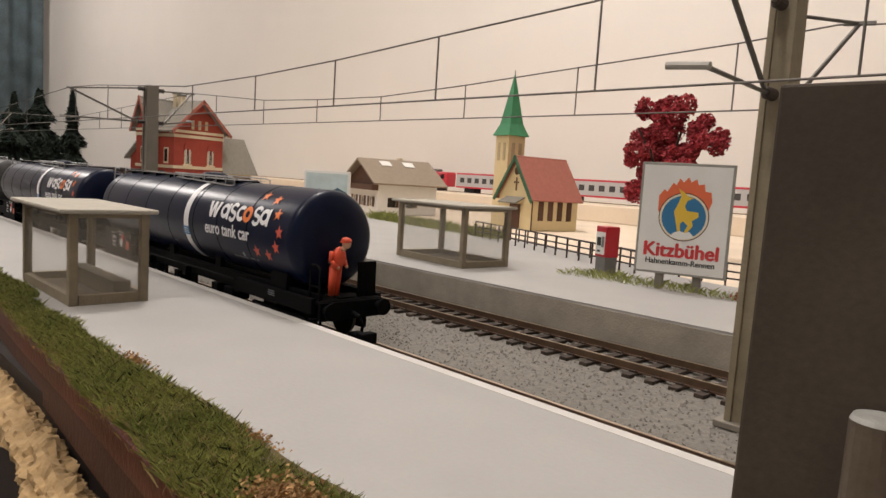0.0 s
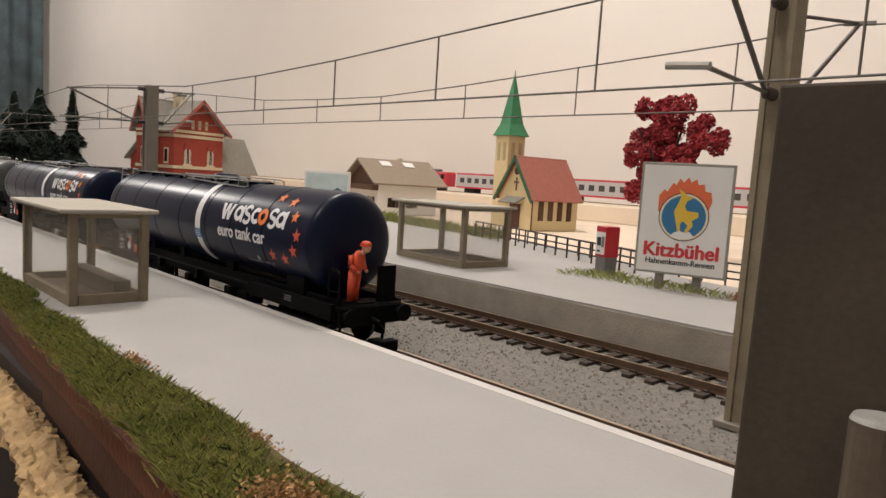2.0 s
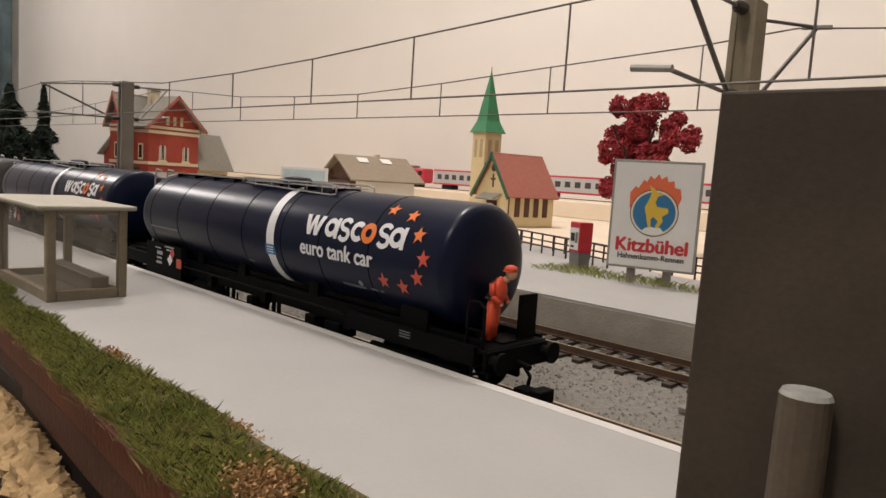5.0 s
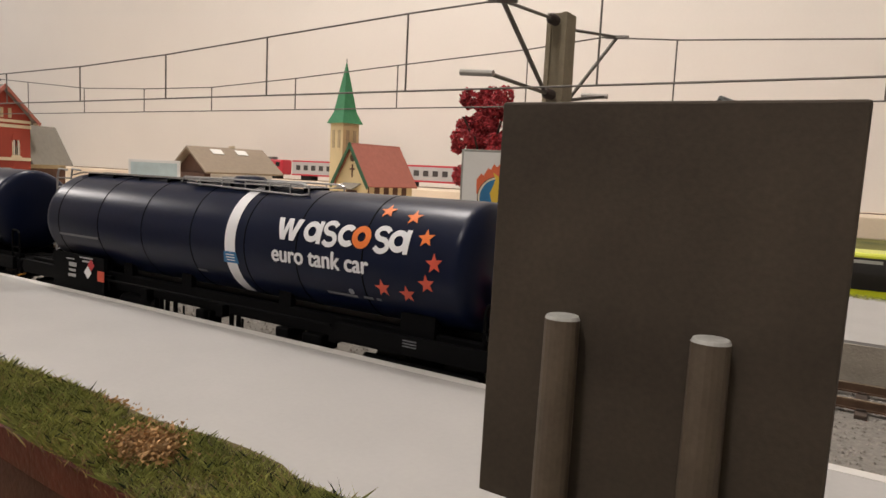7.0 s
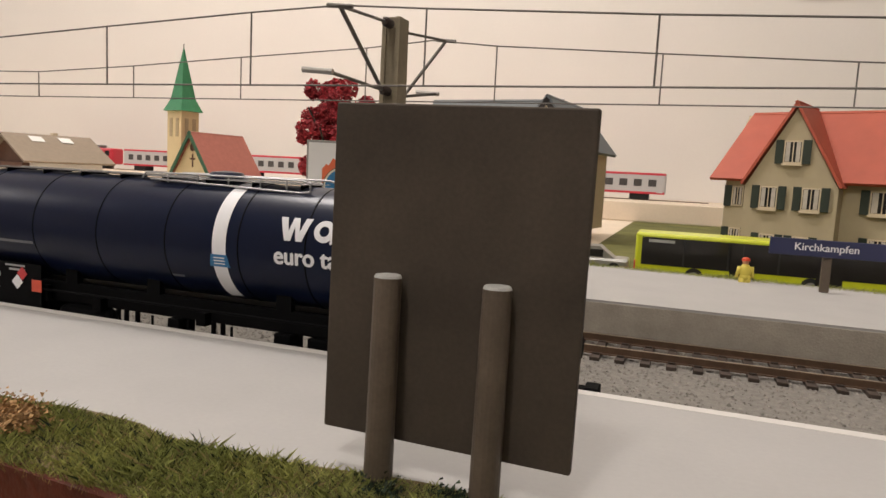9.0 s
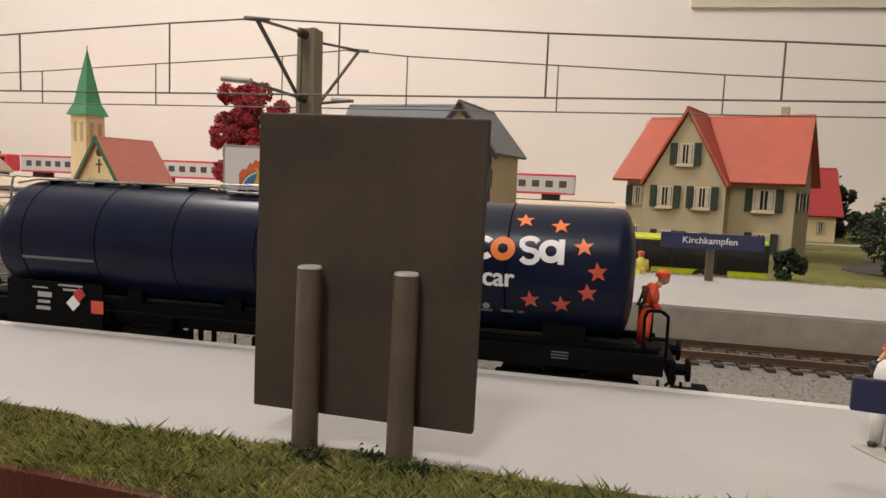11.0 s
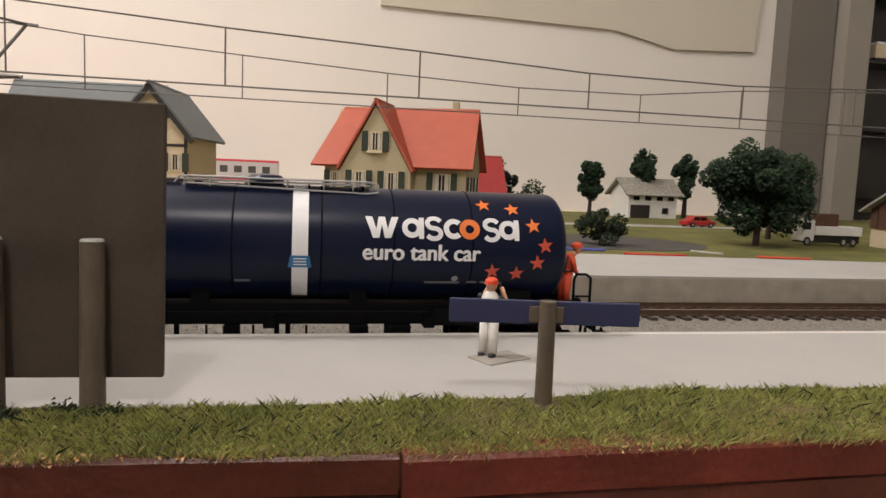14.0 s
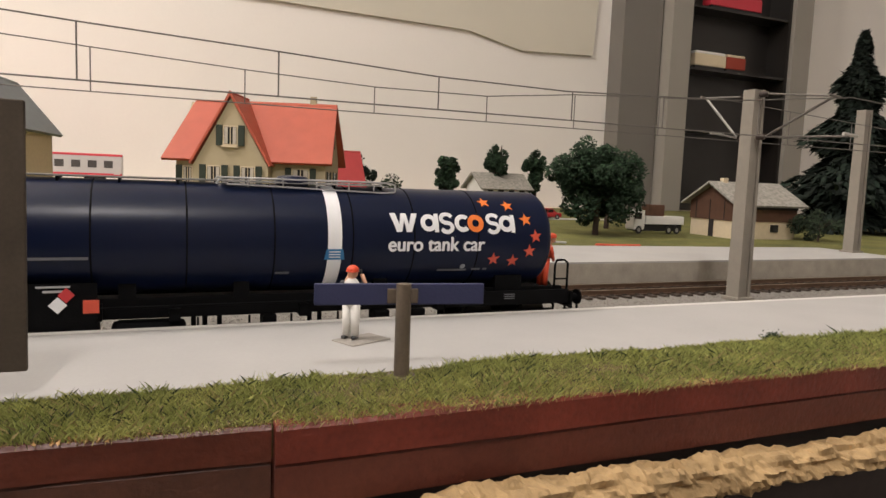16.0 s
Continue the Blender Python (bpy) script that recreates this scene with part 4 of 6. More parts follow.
        rail = [(-7.9, q, wz - 0.02), (-7.75, q, wz + 0.16), (-2.75, q, wz + 0.16), (-2.5, q, wz + 0.10), (-2.5, q, wz - 0.12), (-2.8, q, wz - 0.16), (-7.6, q, wz - 0.02)]
        part("platform_rail", path_rod(bmesh.new(), rail, 0.028), LADDER, th, "pale steel platform rail")
        for x in (-7.0, -6.0, -5.0, -4.0, -3.2):
            part("rail_post", arod((x, q, wz - 0.1), (x, q, wz + 0.16), 0.022), LADDER, th)
    for y in (-0.28, 0.0, 0.28):
        part("walkway_plank", abox(-14.2, -7.8, y - 0.10, y + 0.10, wz + 0.04, wz + 0.065), METALG, th)
    for y in (-0.56, -0.28, 0.0, 0.28, 0.56):
        part("walkway_plank", abox(-7.7, -2.7, y - 0.10, y + 0.10, wz + 0.04, wz + 0.065), LADDER, th)
    for i in range(8):
        x = -13.4 + i * 1.5
        part("walkway_bracket", abox(x - 0.03, x + 0.03, -0.5, 0.5, wz - 0.1, wz + 0.04), BLACK, th)
    part("manhole", revolve([(0, 0.42), (0.02, 0.5), (0.22, 0.5), (0.3, 0.42), (0.34, 0.1)], 24), material, th, at=cpose(-5.6, 0, wz - 0.04, 0, -90, 0))
    for y in (-0.72, -0.22):
        part("ladder_rail", path_rod(bmesh.new(), [(-15.2, y, 0.6), (-15.05, y, wz - 0.2), (-14.95, y, wz + 0.16), (-14.4, y, wz + 0.12)], 0.032), LADDER, th)
    for k in range(10):
        part("ladder_rung", arod((-15.17 + k * 0.02, -0.72, 0.8 + k * 0.33), (-15.17 + k * 0.02, -0.22, 0.8 + k * 0.33), 0.026), LADDER, th)
    # underframe
    for y in (-1.28, 1.28):
        for xs, xt in ((-16.3, -10.8), (-0.9, 3.8)):
            part("solebar", abox(xs, xt, y - 0.08, y + 0.08, 0.18, 0.66, 0.02), BLACK, th)
    for y in (-0.95, 0.95):
        part("side_sill", abox(-16.2, 3.7, y - 0.10, y + 0.10, 0.16, 0.74, 0.03), BLACK, th)
    part("underframe", abox(-16.3, 3.8, -0.30, 0.30, 0.15, 0.62), BLACK, th)
    for x in (-13.0, -9.0, -5.4, -1.0):
        part("cross_member", abox(x - 0.15, x + 0.15, -1.30, 1.30, 0.1, 0.45), BLACK, th)
    for x in (-11.6, -10.2, -7.2, -3.0):
        part("tank_bracket", abox(x - 0.22, x + 0.22, -1.05, -0.85, 0.70, 1.16), BLACK, th)
    part("air_reservoir", revolve([(0, 0.1), (0.05, 0.22), (0.2, 0.27), (1.7, 0.27), (1.85, 0.22), (1.9, 0.1)], 20), BLACK, th, smooth=True, at=cpose(-10.6, -0.95, -0.14))
    for x in (-13.6, 1.5):
        pts = [(-1.16, 0.45), (-1.12, 1.18), (-0.8, 0.93), (0, 0.72), (0.8, 0.93), (1.12, 1.18), (1.16, 0.45)]
        bm = bmesh.new()
        a = [bm.verts.new((x - 0.5, y, z)) for y, z in pts]
        b = [bm.verts.new((x + 0.5, y, z)) for y, z in pts]
        for i in range(len(pts)):
            bm.faces.new((a[i], a[(i + 1) % 7], b[(i + 1) % 7], b[i]))
        bm.faces.new(a)
        bm.faces.new(b[::-1])
        part("saddle", bm, BLACK, th)
    for x0, x1 in ((2.9, 4.0), (-16.5, -15.1)):
        part("end_platform", abox(x0, x1, -1.22, 1.22, 0.48, 0.58, 0.02), BLACK, th)
    part("end_panel", abox(3.58, 3.66, 0.5, 1.2, 0.58, 1.70), BLACK, th)
    for xe, s in ((3.95, 1), (-16.5, -1)):
        part("headstock", abox(min(xe, xe + s * 0.12), max(xe, xe + s * 0.12), -1.22, 1.22, -0.02, 0.55, 0.02), BLACK, th)
        for y in (-1.0, 1.0):
            bm = arod((xe, y, 0.32), (xe + s * 0.38, y, 0.32), 0.16, 0.13, 14)
            rod(bm, (xe + s * 0.38, y, 0.32), (xe + s * 0.46, y, 0.32), 0.27, 0.27, 18)
            part("buffer", bm, BLACK, th)
        bm = arod((xe, 0, 0.2), (xe + s * 0.5, 0, 0.1), 0.07)
        box(bm, min(xe + s * 0.2, xe + s * 0.75), max(xe + s * 0.2, xe + s * 0.75), -0.22, 0.22, -0.62, -0.40, 0.03)
        box(bm, min(xe + s * 0.7, xe + s * 1.05), max(xe + s * 0.7, xe + s * 1.05), -0.30, 0.30, -0.66, -0.32, 0.04)
        path_rod(bm, [(xe, 0.3, 0.1), (xe + s * 0.3, 0.3, -0.2), (xe + s * 0.25, 0.3, -0.5)], 0.05)
        part("coupling", bm, BLACK, th)
        bm = bmesh.new()
        y = -1.12 if s > 0 else 1.12
        path_rod(bm, [(xe - s * 0.1, y, 0.55), (xe - s * 0.1, y, 1.55), (xe - s * 0.25, y, 1.66), (xe - s * 0.55, y, 1.66), (xe - s * 0.62, y, 1.5), (xe - s * 0.62, y, 0.55)], 0.04)
        path_rod(bm, [(xe - s * 0.1, y, 1.0), (xe - s * 0.62, y, 1.0)], 0.03)
        part("handrail", bm, BLACK, th)
        bm = abox(xe - 0.3, xe + 0.3, -1.32, -1.08, -0.5, -0.42)
        box(bm, xe - 0.28, xe - 0.22, -1.32, -1.26, -0.5, 0.1)
        box(bm, xe + 0.22, xe + 0.28, -1.32, -1.26, -0.5, 0.1)
        part("step", bm, BLACK, th)
        part("uncoupling_handle", arod((xe - s * 0.1, -1.5, 0.05), (xe + s * 0.12, -0.9, 0.05), 0.035), BUFY if s < 0 else BLACK, th)
    # brake gear and small gear under the middle
    for x0, x1, z0, z1 in ((-11.5, -10.9, -0.5, 0.16), (-3.2, -2.7, -0.6, 0.16), (-6.6, -6.2, -0.5, 0.16), (-2.2, -1.5, -0.3, 0.16)):
        part("equipment_box", abox(x0, x1, -1.2, -0.5, z0, z1, 0.05), BLACK, th)
    for x in (-8.5, -8.2, -7.8, -5.2, -4.9):
        bm = arod((x, -1.0, -0.6), (x, -1.0, 0.2), 0.07)
        rod(bm, (x - 0.1, -1.1, -0.50), (x + 0.1, -1.1, -0.50), 0.13)
        part("discharge_pipe", bm, BLACK, th)
    for a, b in ((-8.4, -7.0), (-5.8, -4.4)):
        part("hose_rail", path_rod(bmesh.new(), [(a, -1.3, 0.2), (a, -1.3, -0.2), (b, -1.3, -0.2), (b, -1.3, 0.2)], 0.035), BLACK, th)
    bm = arod((-11.2, -1.42, 0.55), (-1.0, -1.42, 0.58), 0.035)
    part("brake_rod", bm, BLACK, th)
    # side plates
    if marked:
        p = part("data_plate", abox(-14.0, -10.9, -1.47, -1.455, -0.1, 1.25), BLACK, th)
        for x, z, w, hh in ((-11.92, 1.16, 0.78, 0.05), (-11.84, 1.04, 0.62, 0.06), (-12.9, 1.05, 0.5, 0.04), (-12.75, 0.86, 0.46, 0.14), (-12.78, 0.66, 0.4, 0.08), (-12.8, 0.48, 0.46, 0.10)):
            part("print_bar", abox(x - w / 2, x + w / 2, -1.485, -1.473, z - hh / 2, z + hh / 2), pale, p)
        bm = prism(bmesh.new(), [(-0.22, 0), (0, -0.22), (0.22, 0), (0, 0.22)], -0.005, 0.005)
        part("white_diamond", bm, WHITE, p, at=cpose(-11.82, -1.49, 0.68))
        bm = prism(bmesh.new(), [(-0.2, 0), (0, -0.2), (0.2, 0), (0, 0.2)], -0.005, 0.005)
        part("red_diamond", bm, REDP, p, at=cpose(-11.62, -1.492, 0.94))
        part("orange_plate", abox(-11.24, -10.86, -1.50, -1.485, 0.45, 0.80), ORANGE2, p, "orange-red warning plate")
        for k in range(3):
            part("print_bar", abox(1.25, 1.65, -1.375, -1.357, 0.40 + k * 0.07, 0.425 + k * 0.07), dim, th)
    # bogies
    for bx in (-13.6, 1.6):
        bog = part("bogie", abox(bx - 1.7, bx + 1.7, -1.22, -1.07, -0.62, 0.0, 0.08), BLACK, th)
        bm = abox(bx - 1.7, bx + 1.7, 1.07, 1.22, -0.62, 0.0, 0.08)
        box(bm, bx - 0.3, bx + 0.3, -1.06, 1.06, -0.4, 0.14)
        part("bogie_bolster", bm, BLACK, bog)
        for wx in (bx - 1.03, bx + 1.03):
            part("axle_box", abox(wx - 0.22, wx + 0.22, -1.36, -1.1, -0.52, -0.1, 0.05), BLACK, bog)
            bm = arod((0, -1.0, 0), (0, 1.0, 0), 0.09, 0.09, 10)
            for y in (-0.86, 0.74):
                rod(bm, (0, y, 0), (0, y + 0.12, 0), 0.53, 0.53, 24)
            for y in (-0.74, 0.68):
                rod(bm, (0, y, 0), (0, y + 0.05, 0), 0.60, 0.60, 24)
            w = part("wheelset", bm, mat("wheel_steel", (0.05, 0.045, 0.04), 0.4, metal=0.7), th, at=cpose(wx, 0, RAIL_Z + 0.54))
            WHEELS.append(w)
    return th


car = tank_car("dark navy tank wagon with white band and orange stars", NAVY)
PITCH = 20.9
car_b = copy_thing(car, cpose(-PITCH, TRACK_Y, 0))
car_c = tank_car("dark grey-black tank wagon at the train's rear", GREYTANK, marked=False)
rider = figure("model_figure", "small painted figure in orange overalls and helmet riding the wagon", SUIT, SUIT, SUIT, "rider")


# ---- buildings ----
def window(th, x, y, z, w, h, rz=0, shutters=None, pane=DARKGL, trim=CREAM, curtain=True, box_plants=False):
    """A window on a wall that faces -y (turned by rz about the thing's origin)."""
    m = Matrix.Rotation(radians(rz), 4, "Z")
    f = part("window", abox(x - w / 2, x + w / 2, y - 0.06, y + 0.06, z, z + h), trim, th, at=m)
    part("pane", abox(x - w / 2 + 0.1, x - 0.04, y - 0.08, y - 0.065, z + 0.1, z + h - 0.1), pane, f)
    part("pane", abox(x + 0.04, x + w / 2 - 0.1, y - 0.08, y - 0.065, z + 0.1, z + h - 0.1), pane, f)
    if curtain:
        part("curtain", abox(x - w / 2 + 0.14, x - w / 6, y - 0.095, y - 0.085, z + 0.12, z + h - 0.12), CURT, f)
        part("curtain", abox(x + w / 6, x + w / 2 - 0.14, y - 0.095, y - 0.085, z + 0.12, z + h - 0.12), CURT, f)
    if box_plants:
        part("sill", abox(x - w / 2 - 0.05, x + w / 2 + 0.05, y - 0.28, y - 0.02, z - 0.18, z), CREAM, f)
    if shutters is not None:
        for s in (-1, 1):
            part("shutter", abox(x + s * (w / 2 + 0.32) - 0.28, x + s * (w / 2 + 0.32) + 0.28, y - 0.12, y - 0.02, z - 0.05, z + h + 0.05, 0.02), shutters, th, at=m)


def gable_body(bm, x0, x1, y0, y1, z0, ze, zr):
    """Walls with gables facing -y and +y."""
    xm = (x0 + x1) / 2
    return prism(bm, [(x0, z0), (x1, z0), (x1, ze), (xm, zr), (x0, ze)], y0, y1)


def roof_pair(th, x0, x1, y0, y1, ze, zr, over, thick, material, rz=0.0, name="roof"):
    xm = (x0 + x1) / 2
    k = (zr - ze) / ((x1 - x0) / 2)
    m = Matrix.Rotation(radians(rz), 4, "Z")
    lo = ze - k * over
    for s in (-1, 1):
        xe = (x0 if s < 0 else x1) + s * over
        bm = slab(bmesh.new(), [(xe, y0 - over, lo + thick), (xm, y0 - over, zr + thick), (xm, y1 + over, zr + thick), (xe, y1 + over, lo + thick)], thick)
        part(name, bm, material, th, at=m)


def ochre_house():
    th = thing("house", 8.4, 61.0, -0.8, -22, "ochre house with orange-red roof and dark green shutters", "house")
    # long body, ridge along x
    bm = bmesh.new()
    pts = [(0.9, 0), (9.4, 0), (9.4, 6.9), (5.1, 11.6), (0.9, 6.9)]
    a = [bm.verts.new((-7.6, y, z)) for y, z in pts]
    b = [bm.verts.new((5.8, y, z)) for y, z in pts]
    bm.faces.new(a)
    bm.faces.new(b[::-1])
    for i in range(5):
        bm.faces.new((a[i], a[(i + 1) % 5], b[(i + 1) % 5], b[i]))
    part("wall", bm, OCHRE, th)
    for y0, y1, z0, z1 in ((0.1, 5.1, 6.1, 11.85), (10.2, 5.1, 6.1, 11.85)):
        part("roof", slab(bmesh.new(), [(-8.7, y0, z0), (-7.2, y1, z1), (6.2, y1, z1), (6.5, y0, z0)], 0.28), ORROOF, th)
    # gabled bay facing the tracks
    bm = gable_body(bmesh.new(), -5.6, 1.0, -0.6, 3.0, 0, 5.6, 11.5)
    part("bay_wall", bm, OCHRE, th)
    for s in (-1, 1):
        xe = -2.3 + s * 3.6
        part("bay_roof", slab(bmesh.new(), [(xe, -0.95, 5.75), (-2.3, -0.95, 12.1), (-2.3, 5.0, 12.1), (xe, 5.0, 5.75)], 0.2), ORROOF, th)
    window(th, -2.3, -0.66, 7.4, 1.3, 1.7, 0, SHUT, box_plants=True)
    for x in (-3.75, -0.75):
        window(th, x, -0.66, 3.9, 1.3, 1.7, 0, SHUT, box_plants=True)
    for x in (-3.6, -1.2):
        window(th, x, -0.66, 0.5, 1.1, 1.4, 0, SHUT)
    window(th, 3.6, 0.84, 3.9, 1.6, 1.7, 0, SHUT, box_plants=True)
    window(th, 3.6, 0.84, 0.6, 1.3, 1.5, 0, SHUT)
    window(th, -6.55, 0.84, 3.9, 0.9, 1.6, 0, SHUT)
    window(th, -6.55, 0.84, 0.6, 0.9, 1.5, 0, SHUT)
    m = Matrix.Translation((5.8 * CM, 5.1 * CM, 0)) @ Matrix.Rotation(radians(90), 4, "Z")
    for x, z in ((-2.4, 3.9), (1.6, 3.9), (-0.3, 7.6)):
        f = part("window", abox(x - 0.6, x + 0.6, -0.06, 0.06, z, z + 1.5), CREAM, th, at=m)
        part("pane", abox(x - 0.5, x + 0.5, -0.08, -0.065, z + 0.1, z + 1.4), DARKGL, f)
        for s in (-1, 1):
            part("shutter", abox(x + s * 0.85 - 0.22, x + s * 0.85 + 0.22, -0.12, -0.02, z, z + 1.5), SHUT, th, at=m)
    part("chimney", abox(3.6, 4.2, 5.0, 5.6, 11.0, 12.5, 0.03), OCHRE, th)


ochre_house()


def timber_house():
    th = thing("house", -16.6, 63.0, 0.1, -8, "timber-framed house with slate-blue roof and cream walls", "house")
    bm = gable_body(bmesh.new(), 0.6, 6.6, 0, 9, 0, 7.6, 11.2)
    part("wall", bm, CREAM, th)
    roof_pair(th, 0.6, 6.6, 0, 9, 7.6, 11.3, 0.75, 0.28, BLUEROOF)
    bm = bmesh.new()
    pts = [(1.0, 0), (8.2, 0), (8.2, 6.4), (4.6, 11.0), (1.0, 6.4)]
    a = [bm.verts.new((-9.5, y, z)) for y, z in pts]
    b = [bm.verts.new((2.0, y, z)) for y, z in pts]
    bm.faces.new(a)
    bm.faces.new(b[::-1])
    for i in range(5):
        bm.faces.new((a[i], a[(i + 1) % 5], b[(i + 1) % 5], b[i]))
    part("wing_wall", bm, CREAM, th)
    for y0, y1 in ((-0.1, 4.6), (9.3, 4.6)):
        part("wing_roof", slab(bmesh.new(), [(-10.2, y0, 5.6), (-10.2, y1, 11.75), (3.4, y1, 11.75), (3.4, y0, 5.6)], 0.28), BLUEROOF, th)
    for x in (0.75, 2.5, 4.7, 6.45):
        part("timber", abox(x - 0.12, x + 0.12, -0.08, 0.02, 0, 7.5 + (3.0 - abs(x - 3.6)) * 1.1), TIMB, th)
    for z in (3.2, 6.2, 8.6):
        w = 3.0 if z < 7.6 else (11.2 - z) * 0.8
        part("timber", abox(3.6 - w, 3.6 + w, -0.09, 0.02, z - 0.12, z + 0.12), TIMB, th)
    for s in (-1, 1):
        part("barge_board", slab(bmesh.new(), [(3.6 + s * 3.8, -0.86, 6.6), (3.6, -0.86, 11.3), (3.6, -0.76, 11.3), (3.6 + s * 3.8, -0.76, 6.6)], 0.4), TIMB, th)
    for x in (1.6, 5.6):
        window(th, x, -0.1, 4.0, 1.1, 1.5, 0, SHUT)
    window(th, 3.6, -0.1, 7.0, 1.0, 1.2, 0, None)


timber_house()


def long_body(bm, x0, x1, y0, y1, z0, ze, zr):
    """Walls under a ridge along x, with gables at both ends."""
    ym = (y0 + y1) / 2
    pts = [(y0, z0), (y1, z0), (y1, ze), (ym, zr), (y0, ze)]
    a = [bm.verts.new((x0, y, z)) for y, z in pts]
    b = [bm.verts.new((x1, y, z)) for y, z in pts]
    bm.faces.new(a)
    bm.faces.new(b[::-1])
    for i in range(5):
        bm.faces.new((a[i], a[(i + 1) % 5], b[(i + 1) % 5], b[i]))
    return bm


def long_roof(th, x0, x1, y0, y1, ze, zr, over, thick, material):
    ym, k = (y0 + y1) / 2, (zr - ze) / ((y1 - y0) / 2)
    for ye in (y0 - over, y1 + over):
        lo = ze - k * over + thick
        part("roof", slab(bmesh.new(), [(x0 - over, ye, lo), (x0 - over, ym, zr + thick), (x1 + over, ym, zr + thick), (x1 + over, ye, lo)], thick), material, th)


def small_red_house():
    th = thing("house", 22.3, 88.0, -0.8, 0, "small cream house with a red roof far behind", "house")
    part("wall", long_body(bmesh.new(), -6.5, 3.6, 0, 7, 0, 3.6, 8.4), YWALL, th)
    long_roof(th, -6.5, 3.6, 0, 7, 3.6, 8.4, 0.6, 0.25, CARRED)
    window(th, 2.0, -0.06, 1.0, 1.0, 1.4, 0, None)
    part("chimney", abox(-2.2, -1.5, 3.6, 4.3, 7.6, 9.6), BRICK, th)


small_red_house()


def chapel():
    th = thing("church", -56.8, 70.2, -0.8, -11, "cream church with red nave roof and green spire", "church")
    th.scale = (0.88, 0.88, 0.99)
    # nave: gable faces -y, ridge along y
    part("nave_wall", gable_body(bmesh.new(), -3.6, 3.6, 0, 8.2, 0, 4.1, 8.5), YWALL, th)
    roof_pair(th, -3.6, 3.6, 0, 8.2, 4.1, 8.6, 0.55, 0.22, REDROOF)
    for s in (-1, 1):
        part("gable_trim", slab(bmesh.new(), [(s * 4.25, -0.72, 3.5), (0, -0.72, 8.9), (0, -0.55, 8.9), (s * 4.25, -0.55, 3.5)], 0.45), DKGREEN, th)
    # tower
    part("tower", abox(-7.9, -4.9, 2.0, 5.0, 0, 11.6, 0.04), YWALL, th)
    part("link_wall", abox(-4.9, -3.6, 2.4, 4.6, 0, 4.4), YWALL, th)
    # Flat darker cream plates carry the shade of the tower's recessed openings.
    for x in (-7.05, -5.75):
        bm = abox(x - 0.28, x + 0.28, 1.92, 1.99, 8.3, 10.6)
        part("tower_window", bm, CREAMD, th)
    for y in (2.85, 4.15):
        part("tower_window", abox(-4.89, -4.8, y - 0.28, y + 0.28, 8.3, 10.6), CREAMD, th)
    bm = bmesh.new()
    base = [bm.verts.new(p) for p in ((-8.3, 1.6, 11.5), (-4.5, 1.6, 11.5), (-4.5, 5.4, 11.5), (-8.3, 5.4, 11.5))]
    mid = [bm.verts.new(p) for p in ((-7.6, 2.3, 13.0), (-5.2, 2.3, 13.0), (-5.2, 4.7, 13.0), (-7.6, 4.7, 13.0))]
    tip = bm.verts.new((-6.4, 3.5, 19.6))
    bm.faces.new(base[::-1])
    for i in range(4):
        bm.faces.new((base[i], base[(i + 1) % 4], mid[(i + 1) % 4], mid[i]))
        bm.faces.new((mid[i], mid[(i + 1) % 4], tip))
    part("spire", bm, GREEN, th, "green spire with a flared foot")
    part("spire_cross", arod((-6.4, 3.5, 19.4), (-6.4, 3.5, 19.9), 0.06), WIRE, th)
    for y in (1.5, 3.2, 4.9, 6.6):
        part("nave_window", abox(3.59, 3.67, y - 0.45, y + 0.45, 1.2, 3.5), BROWN, th)
    part("door", abox(-1.1, 1.1, -0.1, 0.0, 0, 3.0), BROWN, th)
    part("porch_roof", slab(bmesh.new(), [(-1.9, -1.6, 3.2), (1.9, -1.6, 3.2), (1.9, 0, 3.9), (-1.9, 0, 3.9)], 0.15), GREYROOF, th)
    part("cross", abox(-0.12, 0.12, -0.08, 0.0, 4.6, 6.2), BROWN, th)
    part("cross_bar", abox(-0.5, 0.5, -0.09, -0.0, 5.5, 5.7), BROWN, th)
    bm = arod((0, -0.08, 7.0), (0, 0.0, 7.0), 0.5, 0.5, 20)
    part("round_window", bm, BROWN, th)
    part("drainpipe", arod((3.7, -0.1, 0), (3.7, -0.1, 4.0), 0.09), BROWN, th)


chapel()


